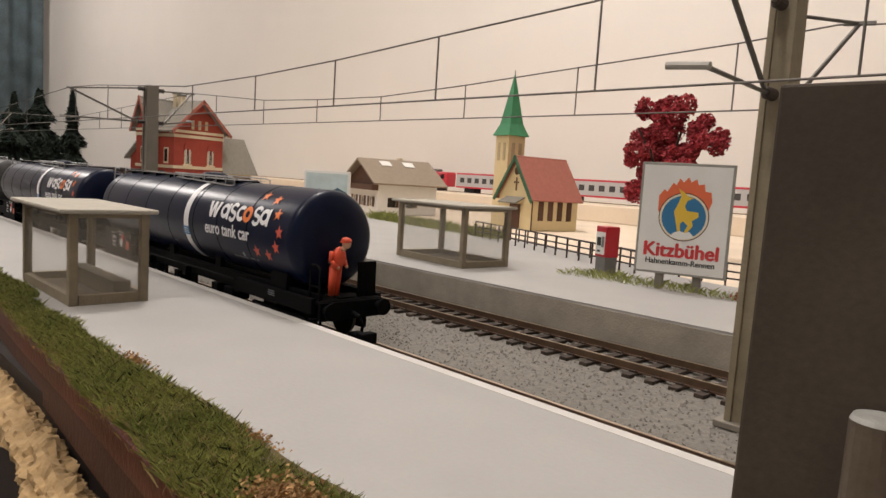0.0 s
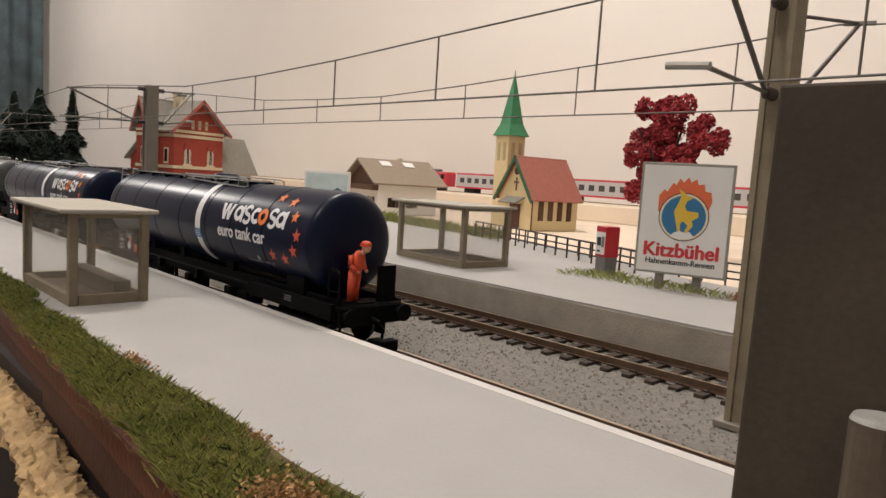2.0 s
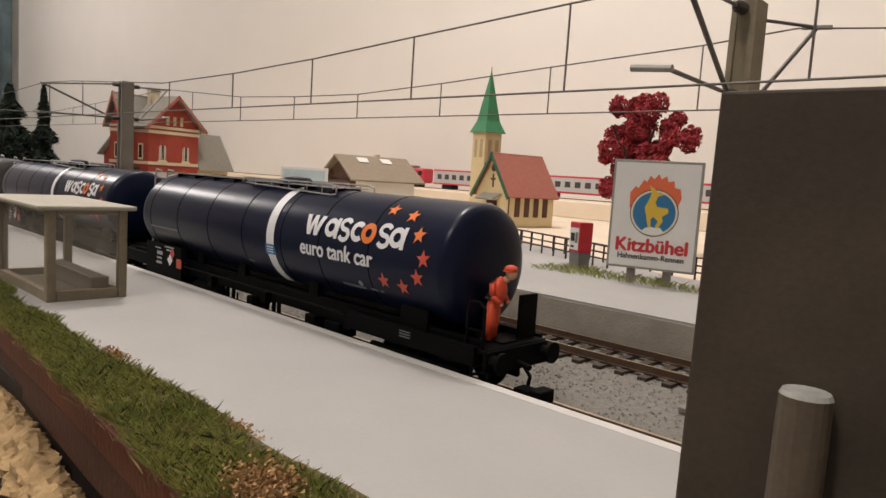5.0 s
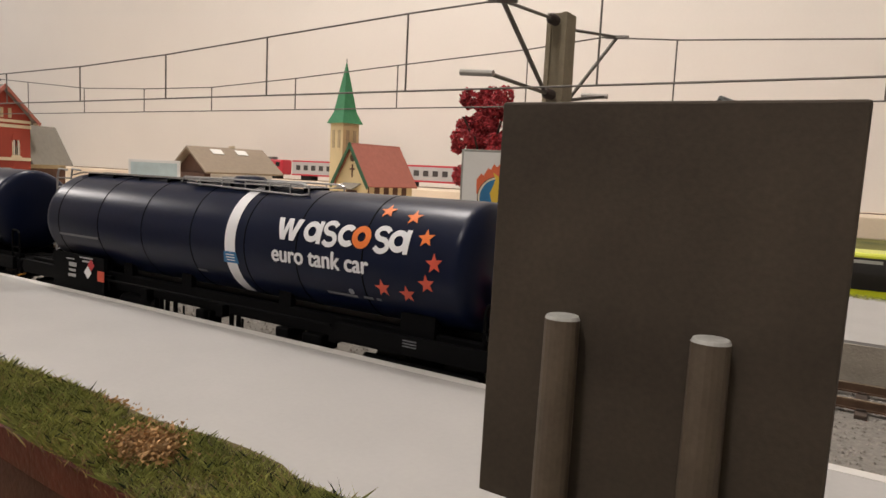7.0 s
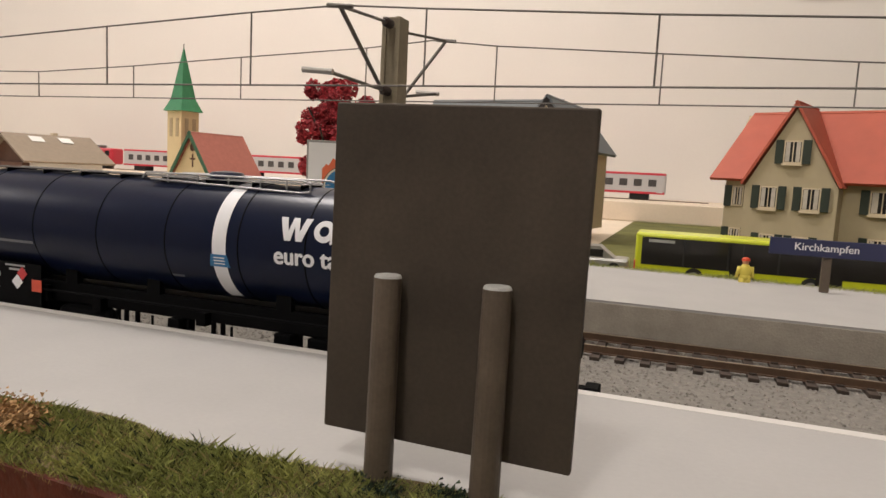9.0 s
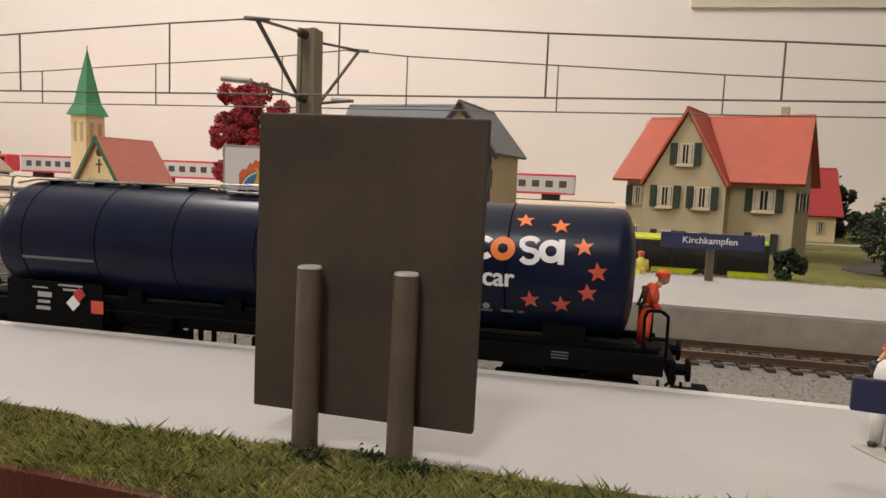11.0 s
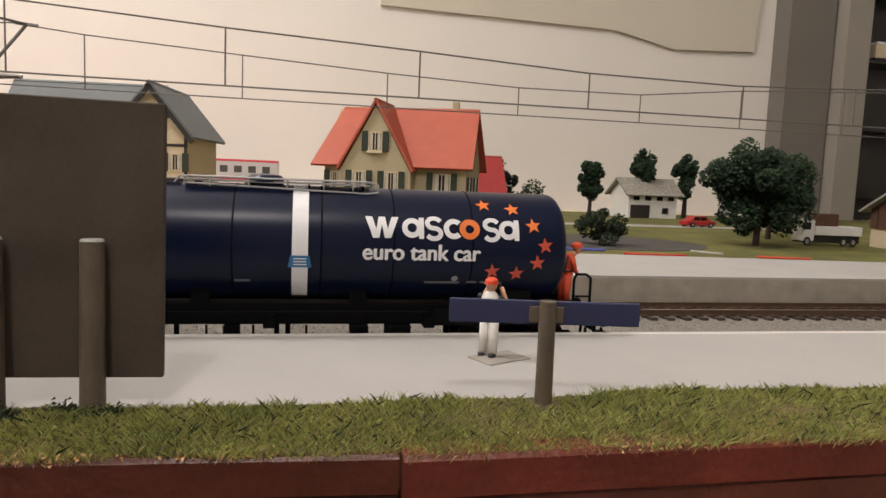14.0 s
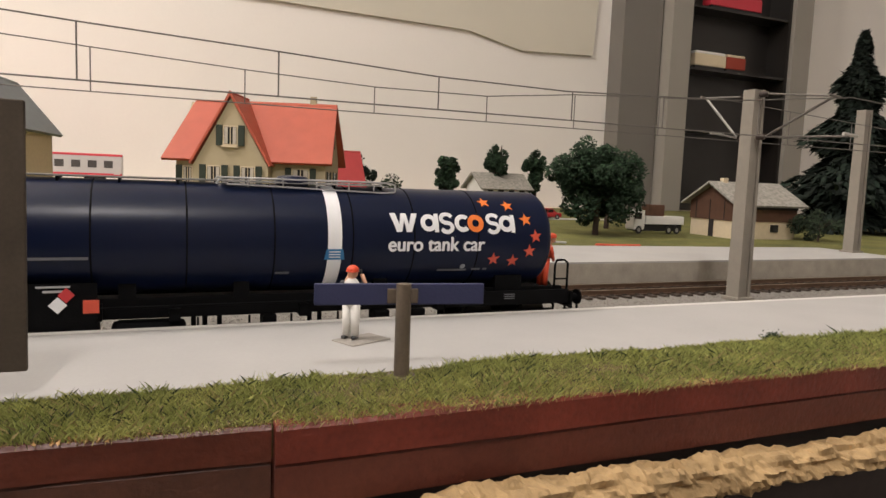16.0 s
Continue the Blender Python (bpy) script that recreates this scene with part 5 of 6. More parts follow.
def chalet():
    th = thing("chalet", -82.5, 67.0, -0.8, -14, "white and brown chalet with a tan roof", "chalet")
    th.scale = (0.84, 0.84, 0.84)
    part("wall", gable_body(bmesh.new(), -6, 6, 0, 11, 0, 5.6, 8.8), WHITEP, th)
    part("gable_boarding", gable_body(bmesh.new(), -5.9, 5.9, -0.12, -0.02, 4.0, 5.6, 8.7), BROWN, th)
    roof_pair(th, -6, 6, 0, 11, 5.6, 8.9, 1.4, 0.3, TAN)
    part("balcony", abox(-6.2, 6.2, -1.1, -0.05, 3.9, 4.8, 0.05), BROWN, th)
    for x in (-3.5, 0, 3.5):
        window(th, x, -0.06, 1.2, 1.4, 1.6, 0, BROWN)
    for y in (2.5, 6.0):
        part("side_window", abox(6.0, 6.1, y - 0.7, y + 0.7, 1.2, 2.8), DARKGL, th)
        part("side_shutter", abox(6.0, 6.14, y + 0.8, y + 1.3, 1.2, 2.8), BROWN, th)
    for y, z in ((2.2, 8.45), (6.6, 8.45)):
        part("snow_patch", slab(bmesh.new(), [(0.9, y, z + 0.42), (2.3, y, z - 0.34), (2.4, y + 1.9, z - 0.38), (1.0, y + 1.9, z + 0.38)], 0.06), WHITEP, th, "white patch on the roof")
    part("chimney", abox(-2, -1.2, 7, 7.8, 7.5, 9.6), CREAM, th)


chalet()


def station_building():
    th = thing("station_building", -94.2, 47.75, -0.8, 104, "red brick station building with cream bands and two gables", "station building")
    th.scale = (0.69, 0.66, 1.0)
    w, d = 5.75, 9.4
    part("wall", gable_body(bmesh.new(), -w, w, 0, d, 0, 10.0, 13.5), BRICK, th)
    roof_pair(th, -w, w, 0, d, 10.0, 13.6, 1.2, 0.25, GREYROOF)
    for s in (-1, 1):
        part("gable_trim", slab(bmesh.new(), [(s * 7.1, -1.3, 9.5), (0, -1.3, 13.95), (0, -1.05, 13.95), (s * 7.1, -1.05, 9.5)], 0.45), REDROOF, th)
        part("eave_bracket", abox(s * 6.6 - 0.12, s * 6.6 + 0.12, -1.2, 0.0, 9.2, 9.5), CREAM, th)
    # cross gable on the flank
    part("side_gable_wall", long_body(bmesh.new(), -w - 1.9, 0, 4.6, 9.2, 0, 10.0, 13.4), BRICK, th)
    for ye in (3.9, 9.9):
        part("side_roof", slab(bmesh.new(), [(-w - 2.9, ye, 9.3), (-w - 2.9, 6.9, 13.75), (0, 6.9, 13.75), (0, ye, 9.3)], 0.25), GREYROOF, th)
        part("gable_trim", slab(bmesh.new(), [(-w - 3.1, ye, 9.3), (-w - 3.1, 6.9, 13.85), (-w - 2.88, 6.9, 13.85), (-w - 2.88, ye, 9.3)], 0.4), REDROOF, th)
    for z0, z1 in ((4.6, 5.0), (8.7, 9.1), (9.35, 9.7)):
        part("cream_band", abox(-w - 0.12, w + 0.12, -0.12, d + 0.1, z0, z1), CREAM, th)
        part("cream_band", abox(-w - 2.02, -w, 4.48, 9.3, z0, z1), CREAM, th)
    for x in (-2.7, 2.7):
        for z, hh in ((5.2, 2.1), (0.8, 2.6)):
            window(th, x, -0.08, z, 1.5, hh, 0, None)
            part("lintel", arod((x, -0.16, z + hh), (x, 0.0, z + hh), 0.8, 0.8, 16), BRICK, th, "arched brick lintel")
            part("sill", abox(x - 1.0, x + 1.0, -0.25, 0.0, z - 0.2, z), CREAM, th)
    for x in (-1.6, 0, 1.6):
        part("gable_window", abox(x - 0.32, x + 0.32, -0.1, 0, 9.9, 11.1), CREAMD, th)
    for y, z in ((2.3, 5.2), (6.9, 5.2), (2.3, 1.0)):
        q = -w - 0.1 if y < 4 else -w - 2.0
        f = part("side_window", abox(q, q + 0.15, y - 0.7, y + 0.7, z, z + 2.1), CREAM, th)
        part("pane", abox(q - 0.03, q - 0.005, y - 0.45, y + 0.45, z + 0.25, z + 1.9), DARKGL, f)
    for x, y, hh in ((-1.2, 4.2, 14.3), (-1.2, 5.8, 14.6), (1.2, 8.2, 14.4)):
        part("chimney", abox(x - 0.5, x + 0.5, y - 0.5, y + 0.5, 12.0, hh), CREAM, th)
        part("chimney_cap", abox(x - 0.65, x + 0.65, y - 0.65, y + 0.65, hh, hh + 0.25), GREYROOF, th)
    part("annex_wall", abox(w + 0.05, w + 8.0, 0.3, 7, 0, 4.2), BROWN, th)
    part("annex_frieze", abox(w + 0.05, w + 8.05, 0.2, 0.3, 3.7, 4.2), CREAMD, th)
    bm = bmesh.new()
    lo = [bm.verts.new(p) for p in ((w + 0.05, -0.6, 4.2), (w + 9.2, -0.6, 4.2), (w + 9.2, 8.0, 4.2), (w + 0.05, 8.0, 4.2))]
    hi = [bm.verts.new(p) for p in ((w + 0.05, 2.4, 9.3), (w + 7.6, 2.4, 9.3), (w + 7.6, 5.0, 9.3), (w + 0.05, 5.0, 9.3))]
    bm.faces.new(lo[::-1])
    bm.faces.new(hi)
    for i in range(4):
        bm.faces.new((lo[i], lo[(i + 1) % 4], hi[(i + 1) % 4], hi[i]))
    part("annex_roof", bm, GREYROOF, th, "grey hipped roof of the annex")
    part("low_wing_wall", abox(-w - 10, -w - 2.1, 0.5, 12, 0, 3.9), BROWN, th)
    part("low_wing_roof", abox(-w - 10.6, -w - 2.05, -0.4, 12.6, 3.9, 4.25, 0.05), TIMB, th)
    part("canopy", slab(bmesh.new(), [(-w - 0.5, -3.2, 3.1), (1.5, -3.2, 3.1), (1.5, -0.1, 3.7), (-w - 0.5, -0.1, 3.7)], 0.25), GREYROOF, th)
    for x in (-w, -2.0, 1.2):
        part("canopy_post", arod((x, -2.8, 0), (x, -2.8, 3.0), 0.14), CREAM, th)


station_building()


def red_shed():
    th = thing("shed", -119.4, 49.6, -0.8, 5, "red shed with a grey roof beside the station", "shed")
    part("wall", gable_body(bmesh.new(), -4, 4, 0, 9, 0, 6.0, 8.4), BRICK, th)
    roof_pair(th, -4, 4, 0, 9, 6.0, 8.5, 0.8, 0.3, GREYROOF)
    part("gate", abox(-1.6, 1.6, -0.1, 0, 0, 3.4), BROWN, th)


red_shed()


def barn():
    th = thing("barn", 56.7, 56.0, -0.8, -93, "brown wooden barn on a cream base with a stony roof", "barn")
    part("plinth_wall", abox(-3.5, 3.5, 0.1, 8.3, 0, 1.9), CREAM, th)
    part("wood_wall", gable_body(bmesh.new(), -3.6, 3.6, 0, 8.4, 1.9, 3.9, 5.8), BROWN, th)
    roof_pair(th, -3.6, 3.6, 0, 8.4, 3.9, 5.9, 0.8, 0.22, STONEW)
    for x in (-2.6, -0.4, 1.8):
        part("plank_joint", abox(x - 0.04, x + 0.04, -0.05, 0.0, 1.9, 4.1), TIMB, th)
    part("gate", abox(-0.5, 0.2, 0.02, 0.09, 0, 1.9), TIMB, th)
    f = part("window", abox(3.5, 3.58, 4.6, 6.0, 0.7, 1.7), CREAM, th)
    part("pane", abox(3.58, 3.62, 4.75, 5.85, 0.8, 1.6), DARKGL, f)
    part("eave_board", abox(3.62, 3.72, 0, 8.4, 3.2, 3.75), TIMB, th)
    part("chimney", abox(-0.3, 0.3, 1.0, 1.6, 5.4, 6.5), CREAM, th)


def farmhouse():
    th = thing("farmhouse", 57.6, 106.0, -0.8, 4, "white farmhouse with a speckled roof far behind", "farmhouse")
    part("wall", long_body(bmesh.new(), -4.6, 4.6, 0, 6, 0, 4.3, 6.4), WHITEP, th)
    long_roof(th, -4.6, 4.6, 0, 6, 4.3, 6.5, 0.9, 0.25, STONEW)
    part("gate", abox(-4.2, -0.6, -0.12, 0.0, 0, 2.2), TIMB, th)
    for x in (-3.2, -1.0, 1.2, 3.4):
        part("window", abox(x - 0.55, x + 0.55, -0.1, 0.0, 3.0, 4.0), DARKGL, th)
    part("window", abox(1.8, 2.9, -0.1, 0.0, 0.8, 1.8), DARKGL, th)
    part("chimney", abox(-0.5, 0.2, 2.5, 3.2, 6.0, 7.4), CREAM, th)


barn()
farmhouse()


# ---- vehicles ----
def wheel_on(th, x, y, z, r, w=0.16):
    p = part("wheel", arod((x, y - w / 2, z), (x, y + w / 2, z), r, r, 20), RUBBER, th)
    part("rim", arod((x, y - w / 2 - 0.01, z), (x, y - w / 2 + 0.02, z), r * 0.55, r * 0.5, 14), CARG, p)


def bus():
    th = thing("bus", -3.75, 43.2, -1.0, 1.0, "lime yellow city bus with dark window band", "bus")
    part("body", abox(0, 12.6, 0, 2.9, 0.35, 2.78, 0.14), LIME, th)
    part("window_band", abox(0.35, 12.62, -0.03, 0.06, 1.0, 2.55, 0.02), DARKGL, th)
    for x in (2.6, 4.9, 7.4, 9.8):
        part("window_post", abox(x - 0.05, x + 0.05, -0.045, -0.03, 1.05, 2.5), RUBBER, th)
    for x in (5.0, 9.2):
        d = part("door", abox(x, x + 1.25, -0.05, -0.032, 0.45, 2.5, 0.01), DARKGL, th)
        part("door_gap", abox(x + 0.6, x + 0.65, -0.06, -0.05, 0.45, 2.5), RUBBER, d)
    part("print_bar", abox(0.7, 2.1, -0.05, -0.035, 2.28, 2.44), mat("bus_print", (0.45, 0.45, 0.42), 0.5), th)
    part("rear_light", abox(-0.02, 0.06, -0.02, 0.25, 0.7, 1.2), REDP, th)
    for x in (3.2, 9.0):
        wheel_on(th, x, 0.06, 0.5, 0.5)


bus()


def saloon(x, y, z, rz, m, label):
    th = thing("car", x, y, z, rz, label, "car", "parked cars")
    part("body", abox(-2.3, 2.3, -0.95, 0.95, 0.3, 0.95, 0.16), m, th)
    bm = prism(bmesh.new(), [(-1.7, 0.9), (-1.0, 1.55), (0.6, 1.6), (1.5, 0.92)], -0.82, 0.82)
    part("cabin", bm, m, th)
    for x0, x1 in ((-1.15, -0.25), (-0.1, 0.8)):
        part("window", abox(x0, x1, -0.84, -0.81, 1.0, 1.42), DARKGL, th)
    for wx in (-1.4, 1.45):
        for wy in (-0.9, 0.9):
            wheel_on(th, wx, wy, 0.36, 0.36)


saloon(-6.4, 44.5, -0.85, 3, CARG, "silver model car parked behind the bus")
saloon(52.5, 84.0, -0.8, 5, CARR, "red model car parked by the farmhouse")


def truck():
    th = thing("truck", 51.6, 59.5, -0.8, -4, "white flatbed truck with a wooden load", "truck")
    th.scale = (0.75, 0.75, 0.9)
    part("cab", abox(-4.2, -2.3, -1.1, 1.1, 0.5, 2.9, 0.15), WHITEP, th)
    part("windscreen", abox(-4.1, -2.9, -1.13, -1.09, 1.8, 2.6), DARKGL, th)
    part("bed", abox(-2.2, 4.6, -1.15, 1.15, 1.2, 2.2, 0.05), WHITEP, th)
    part("chassis", abox(-4, 4.4, -0.9, 0.9, 0.35, 1.2), RUBBER, th)
    part("load", abox(-1.6, 1.2, -0.9, 0.9, 2.2, 3.6, 0.1), BROWN, th)
    for x in (-3.3, 2.0, 3.4):
        wheel_on(th, x, -1.05, 0.5, 0.5)


truck()


def coach(x, y, z, n_win, length, label):
    th = thing("railway_coach", x, y, z, 0, label, "railway coach", "parked red and grey train")
    part("body", abox(0, length, -1.55, 1.55, 1.0, 4.3, 0.25), COACH, th)
    part("roof_stripe", abox(0.05, length - 0.05, -1.58, 1.4, 3.95, 4.36, 0.12), COACHR, th)
    part("lower_stripe", abox(0.1, length - 0.1, -1.58, -1.5, 1.0, 1.35), COACHR, th)
    for i in range(n_win):
        a = length * (i + 0.9) / (n_win + 0.8)
        part("window", abox(a - 0.62, a + 0.62, -1.60, -1.54, 2.2, 3.3), COACHGL, th)
    part("door", abox(length - 1.3, length - 0.4, -1.59, -1.53, 1.2, 3.4), COACH, th)
    for bx in (length * 0.15, length * 0.85):
        part("bogie", abox(bx - 1.5, bx + 1.5, -1.2, 1.2, 0.1, 1.0, 0.1), RUBBER, th)


for k in range(4):
    coach(-31.2 - 27.6 * k, 119.0, 1.93, 11, 26.6, "grey railway coach with red roof line on the rear track")


def loco():
    th = thing("locomotive", -139.0, 119.0, 1.93, 0, "red electric locomotive at the rear train's head", "locomotive")
    part("body", abox(0, 22, -1.6, 1.6, 1.0, 4.4, 0.35), COACHR, th)
    part("roof_gear", abox(3, 18, -0.9, 0.9, 4.4, 5.0, 0.1), METALG, th)
    for a in (1.2, 20.6):
        part("cab_window", abox(a - 0.6, a + 0.6, -1.63, -1.58, 2.8, 3.8), DARKGL, th)
    for bx in (4.5, 17.5):
        part("bogie", abox(bx - 2.2, bx + 2.2, -1.2, 1.2, 0.1, 1.0, 0.1), RUBBER, th)


loco()
th = thing("railway_track", 0, 119, 1.9, 0, "plain rear track on the raised base", "track", kind="structure")
part("rail", abox(-220, 2, -0.9, -0.75, 0, 0.12), RAIL, th)
part("rail", abox(-220, 2, 0.75, 0.9, 0, 0.12), RAIL, th)

# ---- lawns and paths on the right ----
ribbon("lawn", -8, 150, 2.0, lambda x: far_back(min(x, 46)) - 0.25 if x < 46 else 27.5, lambda x: 124 + wavy(x, 2), -0.86, -0.79, LAWN, "yellow-green grass mat with bare patches", "lawn")


def ground_patch(name, cx, cy, rx, ry, z, material, label, seed, wob=0.25):
    bm = bmesh.new()
    pts = []
    for k in range(48):
        a = 2 * math.pi * k / 48
        q = 1 + wob * noise.noise(Vector((math.cos(a) * 1.2, math.sin(a) * 1.2, seed)))
        pts.append((cx + rx * q * math.cos(a), cy + ry * q * math.sin(a)))
    lo = [bm.verts.new((x, y, z - 0.05)) for x, y in pts]
    hi = [bm.verts.new((x, y, z)) for x, y in pts]
    bm.faces.new(hi)
    for k in range(48):
        bm.faces.new((lo[k], lo[(k + 1) % 48], hi[(k + 1) % 48], hi[k]))
    return setting(name, bm, material, label, "path")


ground_patch("asphalt_patch", 27, 58, 9.5, 8.0, -0.745, ASPH, "dark grey asphalt patch in the lawn", 1.0)
ground_patch("path", 45, 84, 24, 2.2, -0.75, CONCRETE, "pale path through the lawn", 2.0)
ground_patch("path", 12, 75, 9, 1.4, -0.75, ASPH, "grey path beside the house", 3.0)


def kerb(name, pts, material, label):
    bm = path_rod(bmesh.new(), pts, 0.10)
    return tagged(part(name, bm, material), label, "kerb marking")


kerb("kerb_marking", [(17.5, 50.5, -0.68), (20.5, 49.4, -0.68), (23.0, 49.0, -0.68)], BLUEPAINT, "blue painted edge strip on the lawn")
kerb("kerb_marking", [(23.5, 46.8, -0.68), (26.0, 46.2, -0.68), (28.2, 46.0, -0.68)], mat("red_marking", (0.55, 0.05, 0.03), 0.7), "red painted edge strip on the lawn")
kerb("kerb_marking", [(31.0, 50.0, -0.70), (31.6, 48.8, -0.70), (32.6, 48.0, -0.70)], CONCRETE, "pale edge strip on the lawn")
kerb("kerb_marking", [(34.5, 46.4, -0.70), (36.5, 45.7, -0.70), (38.5, 45.5, -0.70)], ORANGE2, "red painted edge strip near the round tree")
flock("green_flock", 38.5, 39.0, -0.7, 2.2, 0.5, 0.5, 700, mat("bright_green_flock", (0.08, 0.42, 0.05), 0.9, vary=0.2, island=0.3), "bright green flock patch beside the barn", 90)

# ---- trees ----


def tree(name, x, y, z, h, crown_c, radii, count, size, leaf, label, seed, clumps=18, limbs=6, hollow=0.5, cat="tree", spread=(0.22, 0.42)):
    rng = random.Random(seed)
    th = thing(name, x, y, z, 0, label, cat)
    bm = arod((0, 0, 0), (0.1, 0, h * 0.6), h * 0.035, h * 0.02, 9)
    for k in range(limbs):
        a = 2 * math.pi * k / limbs + rng.uniform(-0.3, 0.3)
        z0 = h * rng.uniform(0.25, 0.5)
        rod(bm, (0, 0, z0), (radii[0] * 0.6 * math.cos(a), radii[1] * 0.6 * math.sin(a), z0 + h * rng.uniform(0.2, 0.4)), h * 0.016, h * 0.006, 6)
    part("trunk", bm, TRUNK, th)
    part("crown", leaves(crown_c, radii, count, size, rng, clumps, hollow, spread), leaf, th)
    return th


tree("tree", -33.6, 62.4, -0.8, 13.5, (0.3, 0, 8.6), (4.6, 3.8, 5.4), 30000, 0.17, MAROON, "maroon-leaved foam tree with a ragged crown", 21, clumps=75, limbs=11, hollow=0.25, spread=(0.12, 0.23))
tree("tree", 42.0, 57.0, -0.8, 9.5, (0, 0, 5.6), (5.2, 4.5, 4.3), 32000, 0.20, LEAF, "dark green round broadleaf tree", 6, clumps=80, hollow=0.2, spread=(0.2, 0.34))
tree("tree", 50.0, 66.0, -0.8, 9.0, (0, 0, 5.5), (3.2, 3.0, 4.2), 5000, 0.25, LEAF, "dark green broadleaf tree behind another", 7, clumps=16)


def conifer(x, y, z, h, r, label, seed, material=FIRG, count=5200):
    rng = random.Random(seed)
    th = thing("fir_tree", x, y, z, 0, label, "fir tree")
    part("trunk", arod((0, 0, 0), (0, 0, h * 0.95), h * 0.02, h * 0.005, 7), TRUNK, th)
    bm = bmesh.new()
    for _ in range(count):
        t = rng.random() ** 0.7
        tier = (1 - t) * h * 0.92 + 0.08 * h
        wob = 0.72 + 0.28 * math.sin(tier * 26 / h + 0.5)
        q = r * t * wob * math.sqrt(rng.uniform(0.15, 1.0))
        a = rng.uniform(0, 2 * math.pi)
        q *= 0.8 + 0.25 * math.sin(5 * a + tier)
        p = Vector((q * math.cos(a), q * math.sin(a), tier - q * 0.25))
        u = Vector((math.cos(a), math.sin(a), -0.4 + rng.gauss(0, 0.3))) * (h * 0.03)
        w = Vector((-math.sin(a), math.cos(a), rng.gauss(0, 0.4))) * (h * 0.012)
        bm.faces.new([bm.verts.new(p - u), bm.verts.new(p + w), bm.verts.new(p + u), bm.verts.new(p - w)])
    part("crown", bm, material, th)


conifer(-122.4, 40.0, -0.8, 15.5, 3.6, "slim dark fir tree beside the station", 11)
conifer(-136.0, 39.0, -0.8, 16.0, 8.5, "dark fir tree at the layout's end", 12)
conifer(-132.0, 34.2, -0.8, 15.0, 8.0, "dark fir tree at the layout's end", 13)
conifer(-146.0, 41.0, -0.8, 17.0, 9.5, "dark fir tree at the layout's end", 14)
tree("tree", 41.4, 95.0, -0.8, 9.5, (0, 0, 5.6), (1.7, 1.7, 3.6), 6000, 0.3, LEAF, "dark oval tree far behind on the lawn", 15, clumps=34, hollow=0.15)
tree("tree", -127.5, 38.2, -0.8, 8.0, (0, 0, 5.0), (3.2, 3.2, 3.4), 3000, 0.3, FIRG, "low dark bushy tree among the firs", 16, clumps=18)
conifer(88.0, 63.0, -0.8, 27.0, 13.0, "large dark fir tree at the layout's corner", 17, FIRG, 15000)
tree("tree", 57.0, 109.0, -0.8, 13.5, (0, 0, 8.6), (2.0, 2.0, 3.6), 5500, 0.3, LEAF, "dark green tree behind the farmhouse roof", 23, clumps=34, hollow=0.15)
tree("tree", 67.0, 112.0, -0.8, 13.0, (0, 0, 7.6), (2.1, 2.1, 4.4), 5500, 0.3, LEAF, "dark green round tree behind the farmhouse", 18, clumps=34, hollow=0.15)
tree("tree", 27.9, 97.0, -0.8, 8.5, (0, 0, 4.2), (2.6, 2.6, 3.9), 4000, 0.3, FIRG, "dark tree beside the small red-roofed house", 19, clumps=22)
for i, (bx, by, bw, bh) in enumerate(((18.6, 53.5, 3.4, 4.4), (25.0, 54.5, 3.0, 2.6), (10.8, 47.0, 1.4, 1.8), (66.0, 50.0, 4.0, 2.6), (-8.0, 50.0, 0.7, 1.9), (36.0, 108, 3, 3), (28, 112, 3, 2.5))):
    tree("bush", bx, by, -0.8, bh * 1.2, (0, 0, bh * 0.6), (bw * 0.8, bw * 0.7, bh * 0.55), 2600, 0.16 if by < 60 else 0.3, BUSHG, "dark green foam bush on the lawn", 30 + i, clumps=14, limbs=4, cat="bush")


# ---- room things behind the layout ----
def display_cabinet():
    th = thing("display_cabinet", 128.6, 124, -40, 0, "dark glazed display cabinet with model vehicles on shelves", "display cabinet")
    part("back", abox(-15.8, 15.8, 6.0, 6.8, 0, 150), CABIN, th)
    for x in (-15.8, 15.0):
        part("side", abox(x, x + 0.8, 0, 6, 0, 150), CABIN, th)
    for z in (30, 44, 58, 72, 86):
        part("shelf", abox(-14.9, 14.9, 0.2, 6, z, z + 0.5), CABIN, th)


display_cabinet()


def shelf_model(x, z, l, body, top, label):
    th = thing("model_wagon", x, 126, z, 0, label, "model wagon", "models on the cabinet shelves")
    part("body", abox(0, l, -1.4, 1.4, 0.6, 3.4, 0.2), body, th)
    part("roof", abox(0.2, l - 0.2, -1.3, 1.3, 3.4, 4.0, 0.2), top, th)
    part("chassis", abox(0.3, l - 0.3, -1.2, 1.2, 0, 0.6), RUBBER, th)


shelf_model(115.5, 32.55, 9.5, CREAM, WHITEP, "cream model wagon on a cabinet shelf")
shelf_model(125.2, 32.55, 6.0, BRICK, CREAM, "red-brown model wagon on a cabinet shelf")
shelf_model(119.0, 46.55, 16.0, COACHR, COACHR, "red model locomotive on a cabinet shelf")


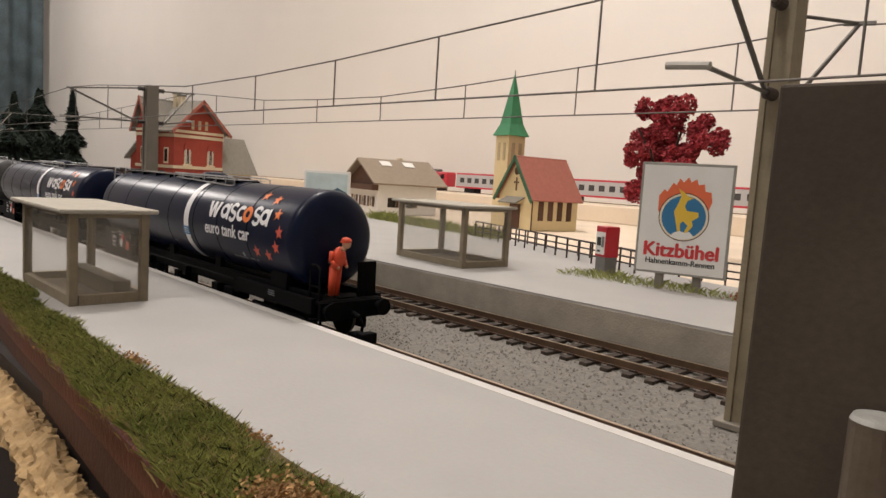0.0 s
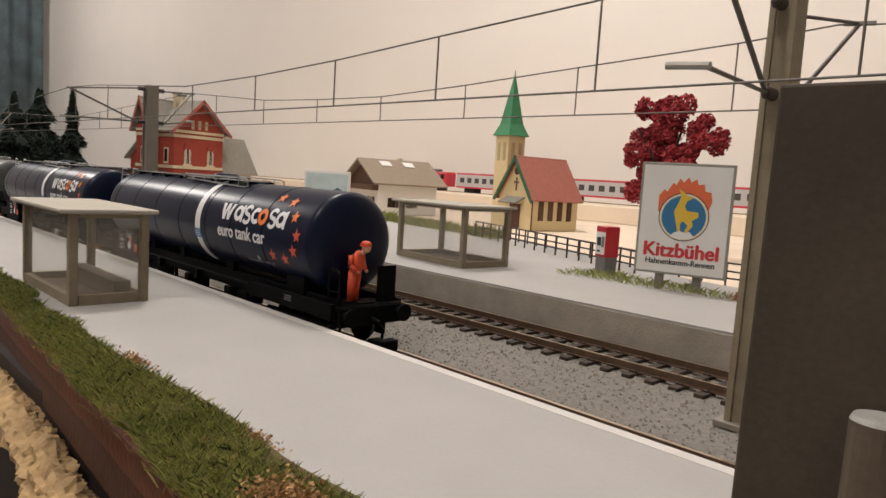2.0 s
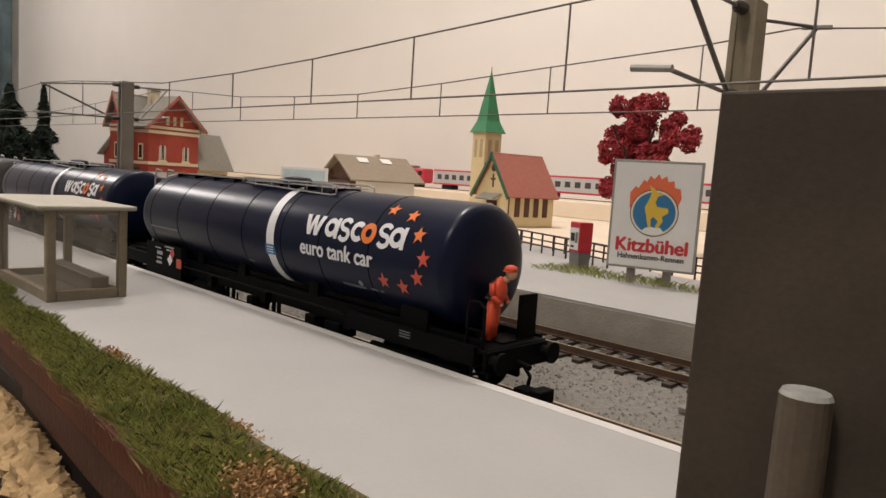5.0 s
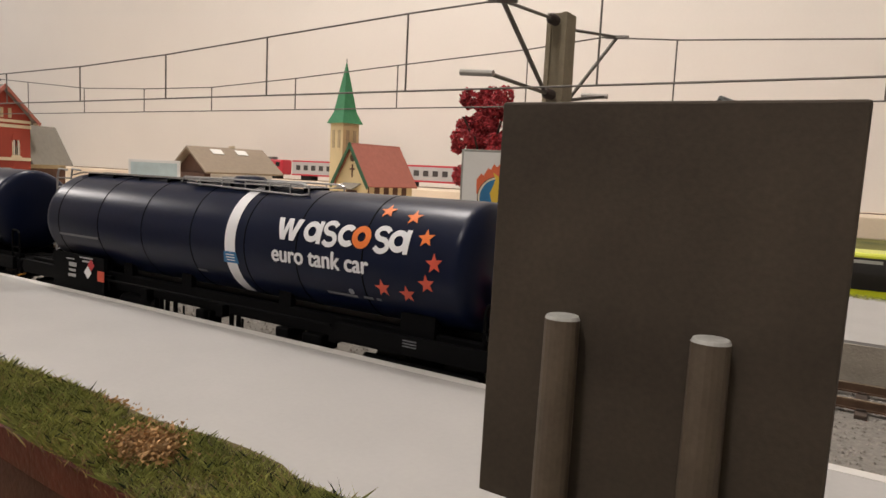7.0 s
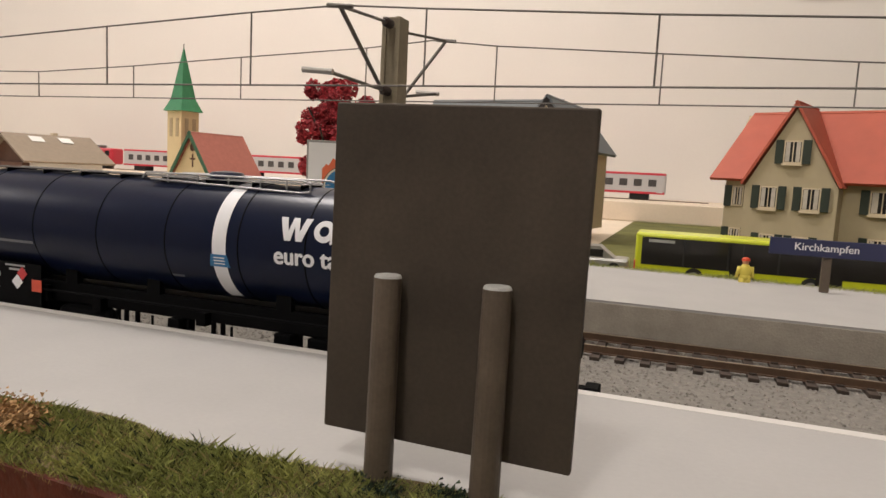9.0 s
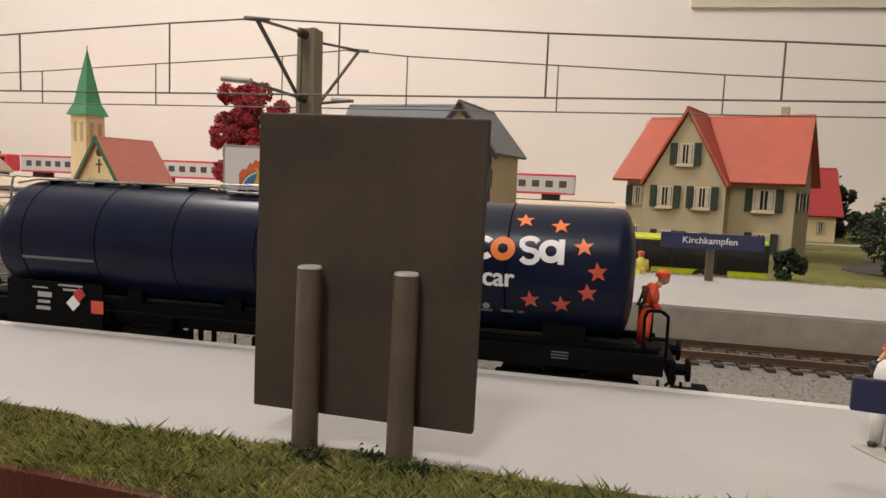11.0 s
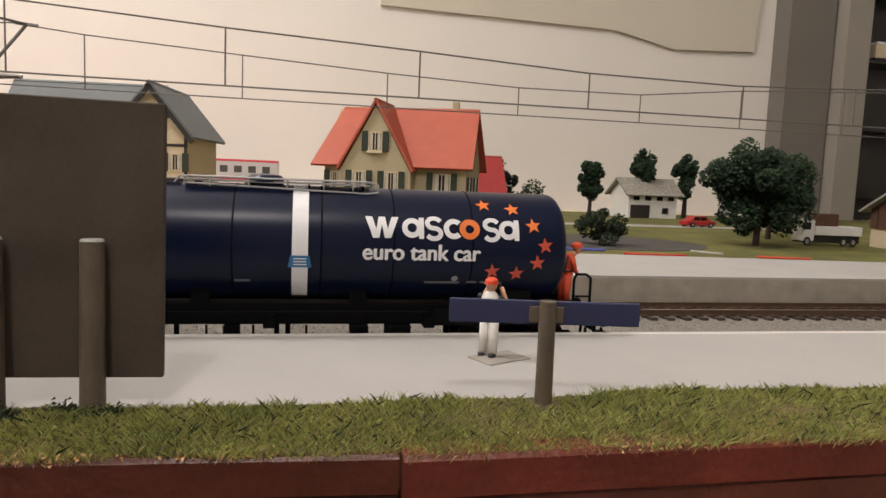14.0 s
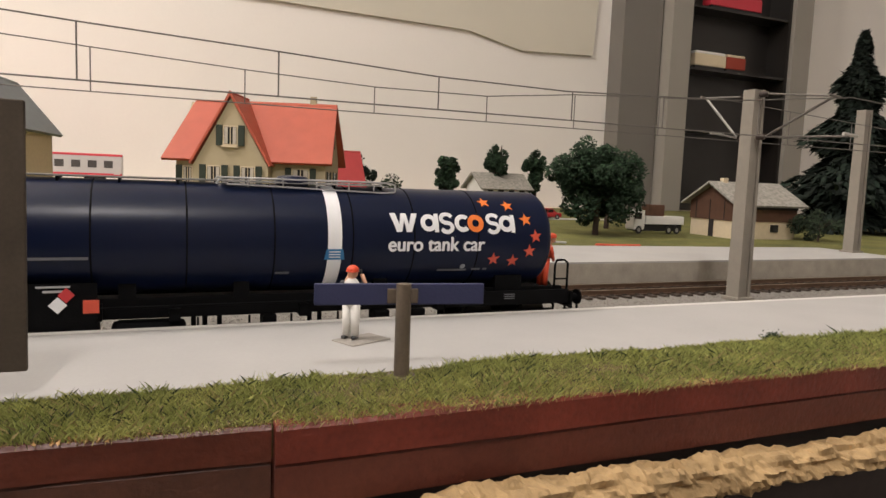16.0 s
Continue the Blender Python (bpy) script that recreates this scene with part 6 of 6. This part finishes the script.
def curtain():
    bm = bmesh.new()
    rows = []
    for i in range(121):
        t = i / 120
        y = 50 + 76.4 * t
        x = -490 + 2.2 * math.sin(t * 52) + 1.2 * math.sin(t * 21 + 1)
        rows.append([bm.verts.new((x, y, -98)), bm.verts.new((x + 0.6 * math.sin(t * 40), y, 160))])
    for a, b in zip(rows, rows[1:]):
        bm.faces.new((a[0], b[0], b[1], a[1]))
    bmesh.ops.solidify(bm, geom=list(bm.faces), thickness=0.3)
    return tagged(part("curtain", bm, CLOTH, smooth=True), "blue-grey folded fabric curtain at the room's side", "curtain")


curtain()

# ---- sleepers, one by one ----
for th, s0, s1, gauge in SLEEPERS:
    bm = abox(-0.15, 0.15, -1.48, 1.48, -0.42, -0.255, 0.015)
    for s in (-1, 1):
        for d in (-0.16, 0.16):
            box(bm, -0.11, 0.11, s * gauge / 2 + d - 0.05, s * gauge / 2 + d + 0.05, -0.26, -0.20)
    firsts = part("sleeper", bm, SLEEPER, th, at=cpose(s0, 0, 0))
    x = s0 + 0.78
    while x < s1:
        ob = new("sleeper", firsts.data)
        ob.parent = th
        ob.matrix_basis = cpose(x, 0, 0)
        x += 0.78


# ---- what moves ----
TRAIN = [(0, -25.04), (0.6, -25.04), (1.0, -24.88), (1.5, -24.47), (2, -24.03), (2.5, -23.42), (3, -22.44), (3.2, -21.96), (4.2, -19.45), (5.3, -16.75), (6, -15.15),
         (7, -12.75), (8, -10.28), (9, -7.8), (11.3, -2.07), (12, -0.32), (12.5, 0.88), (13, 2.11), (13.5, 3.33), (14, 4.54), (14.5, 5.73), (15, 6.88), (15.5, 8.08), (16, 9.27)]


def motions():
    walk(car, [(t, cpose(x, TRACK_Y, 0)) for t, x in TRAIN])
    walk(car_b, [(t, cpose(x - PITCH, TRACK_Y, 0)) for t, x in TRAIN])
    walk(car_c, [(t, cpose(x - 2 * PITCH, TRACK_Y, 0)) for t, x in TRAIN])
    walk(rider, [(t, cpose(x + 3.36, TRACK_Y - 0.25, 0.58, 0, 0, -75)) for t, x in TRAIN])
    times = [k * 0.25 for k in range(65)]
    at = [float(np.interp(t, [a for a, _ in TRAIN], [b for _, b in TRAIN])) for t in times]
    sets = [o for c in (car, car_b, car_c) for o in c.children if o.name.startswith("wheelset")]
    for w in sets:
        p = w.matrix_basis.translation.copy()
        walk(w, [(t, Matrix.Translation(p) @ pose(0, 0, 0, 0, math.degrees((a - at[0]) / 0.53), 0)) for t, a in zip(times, at)])


motions()
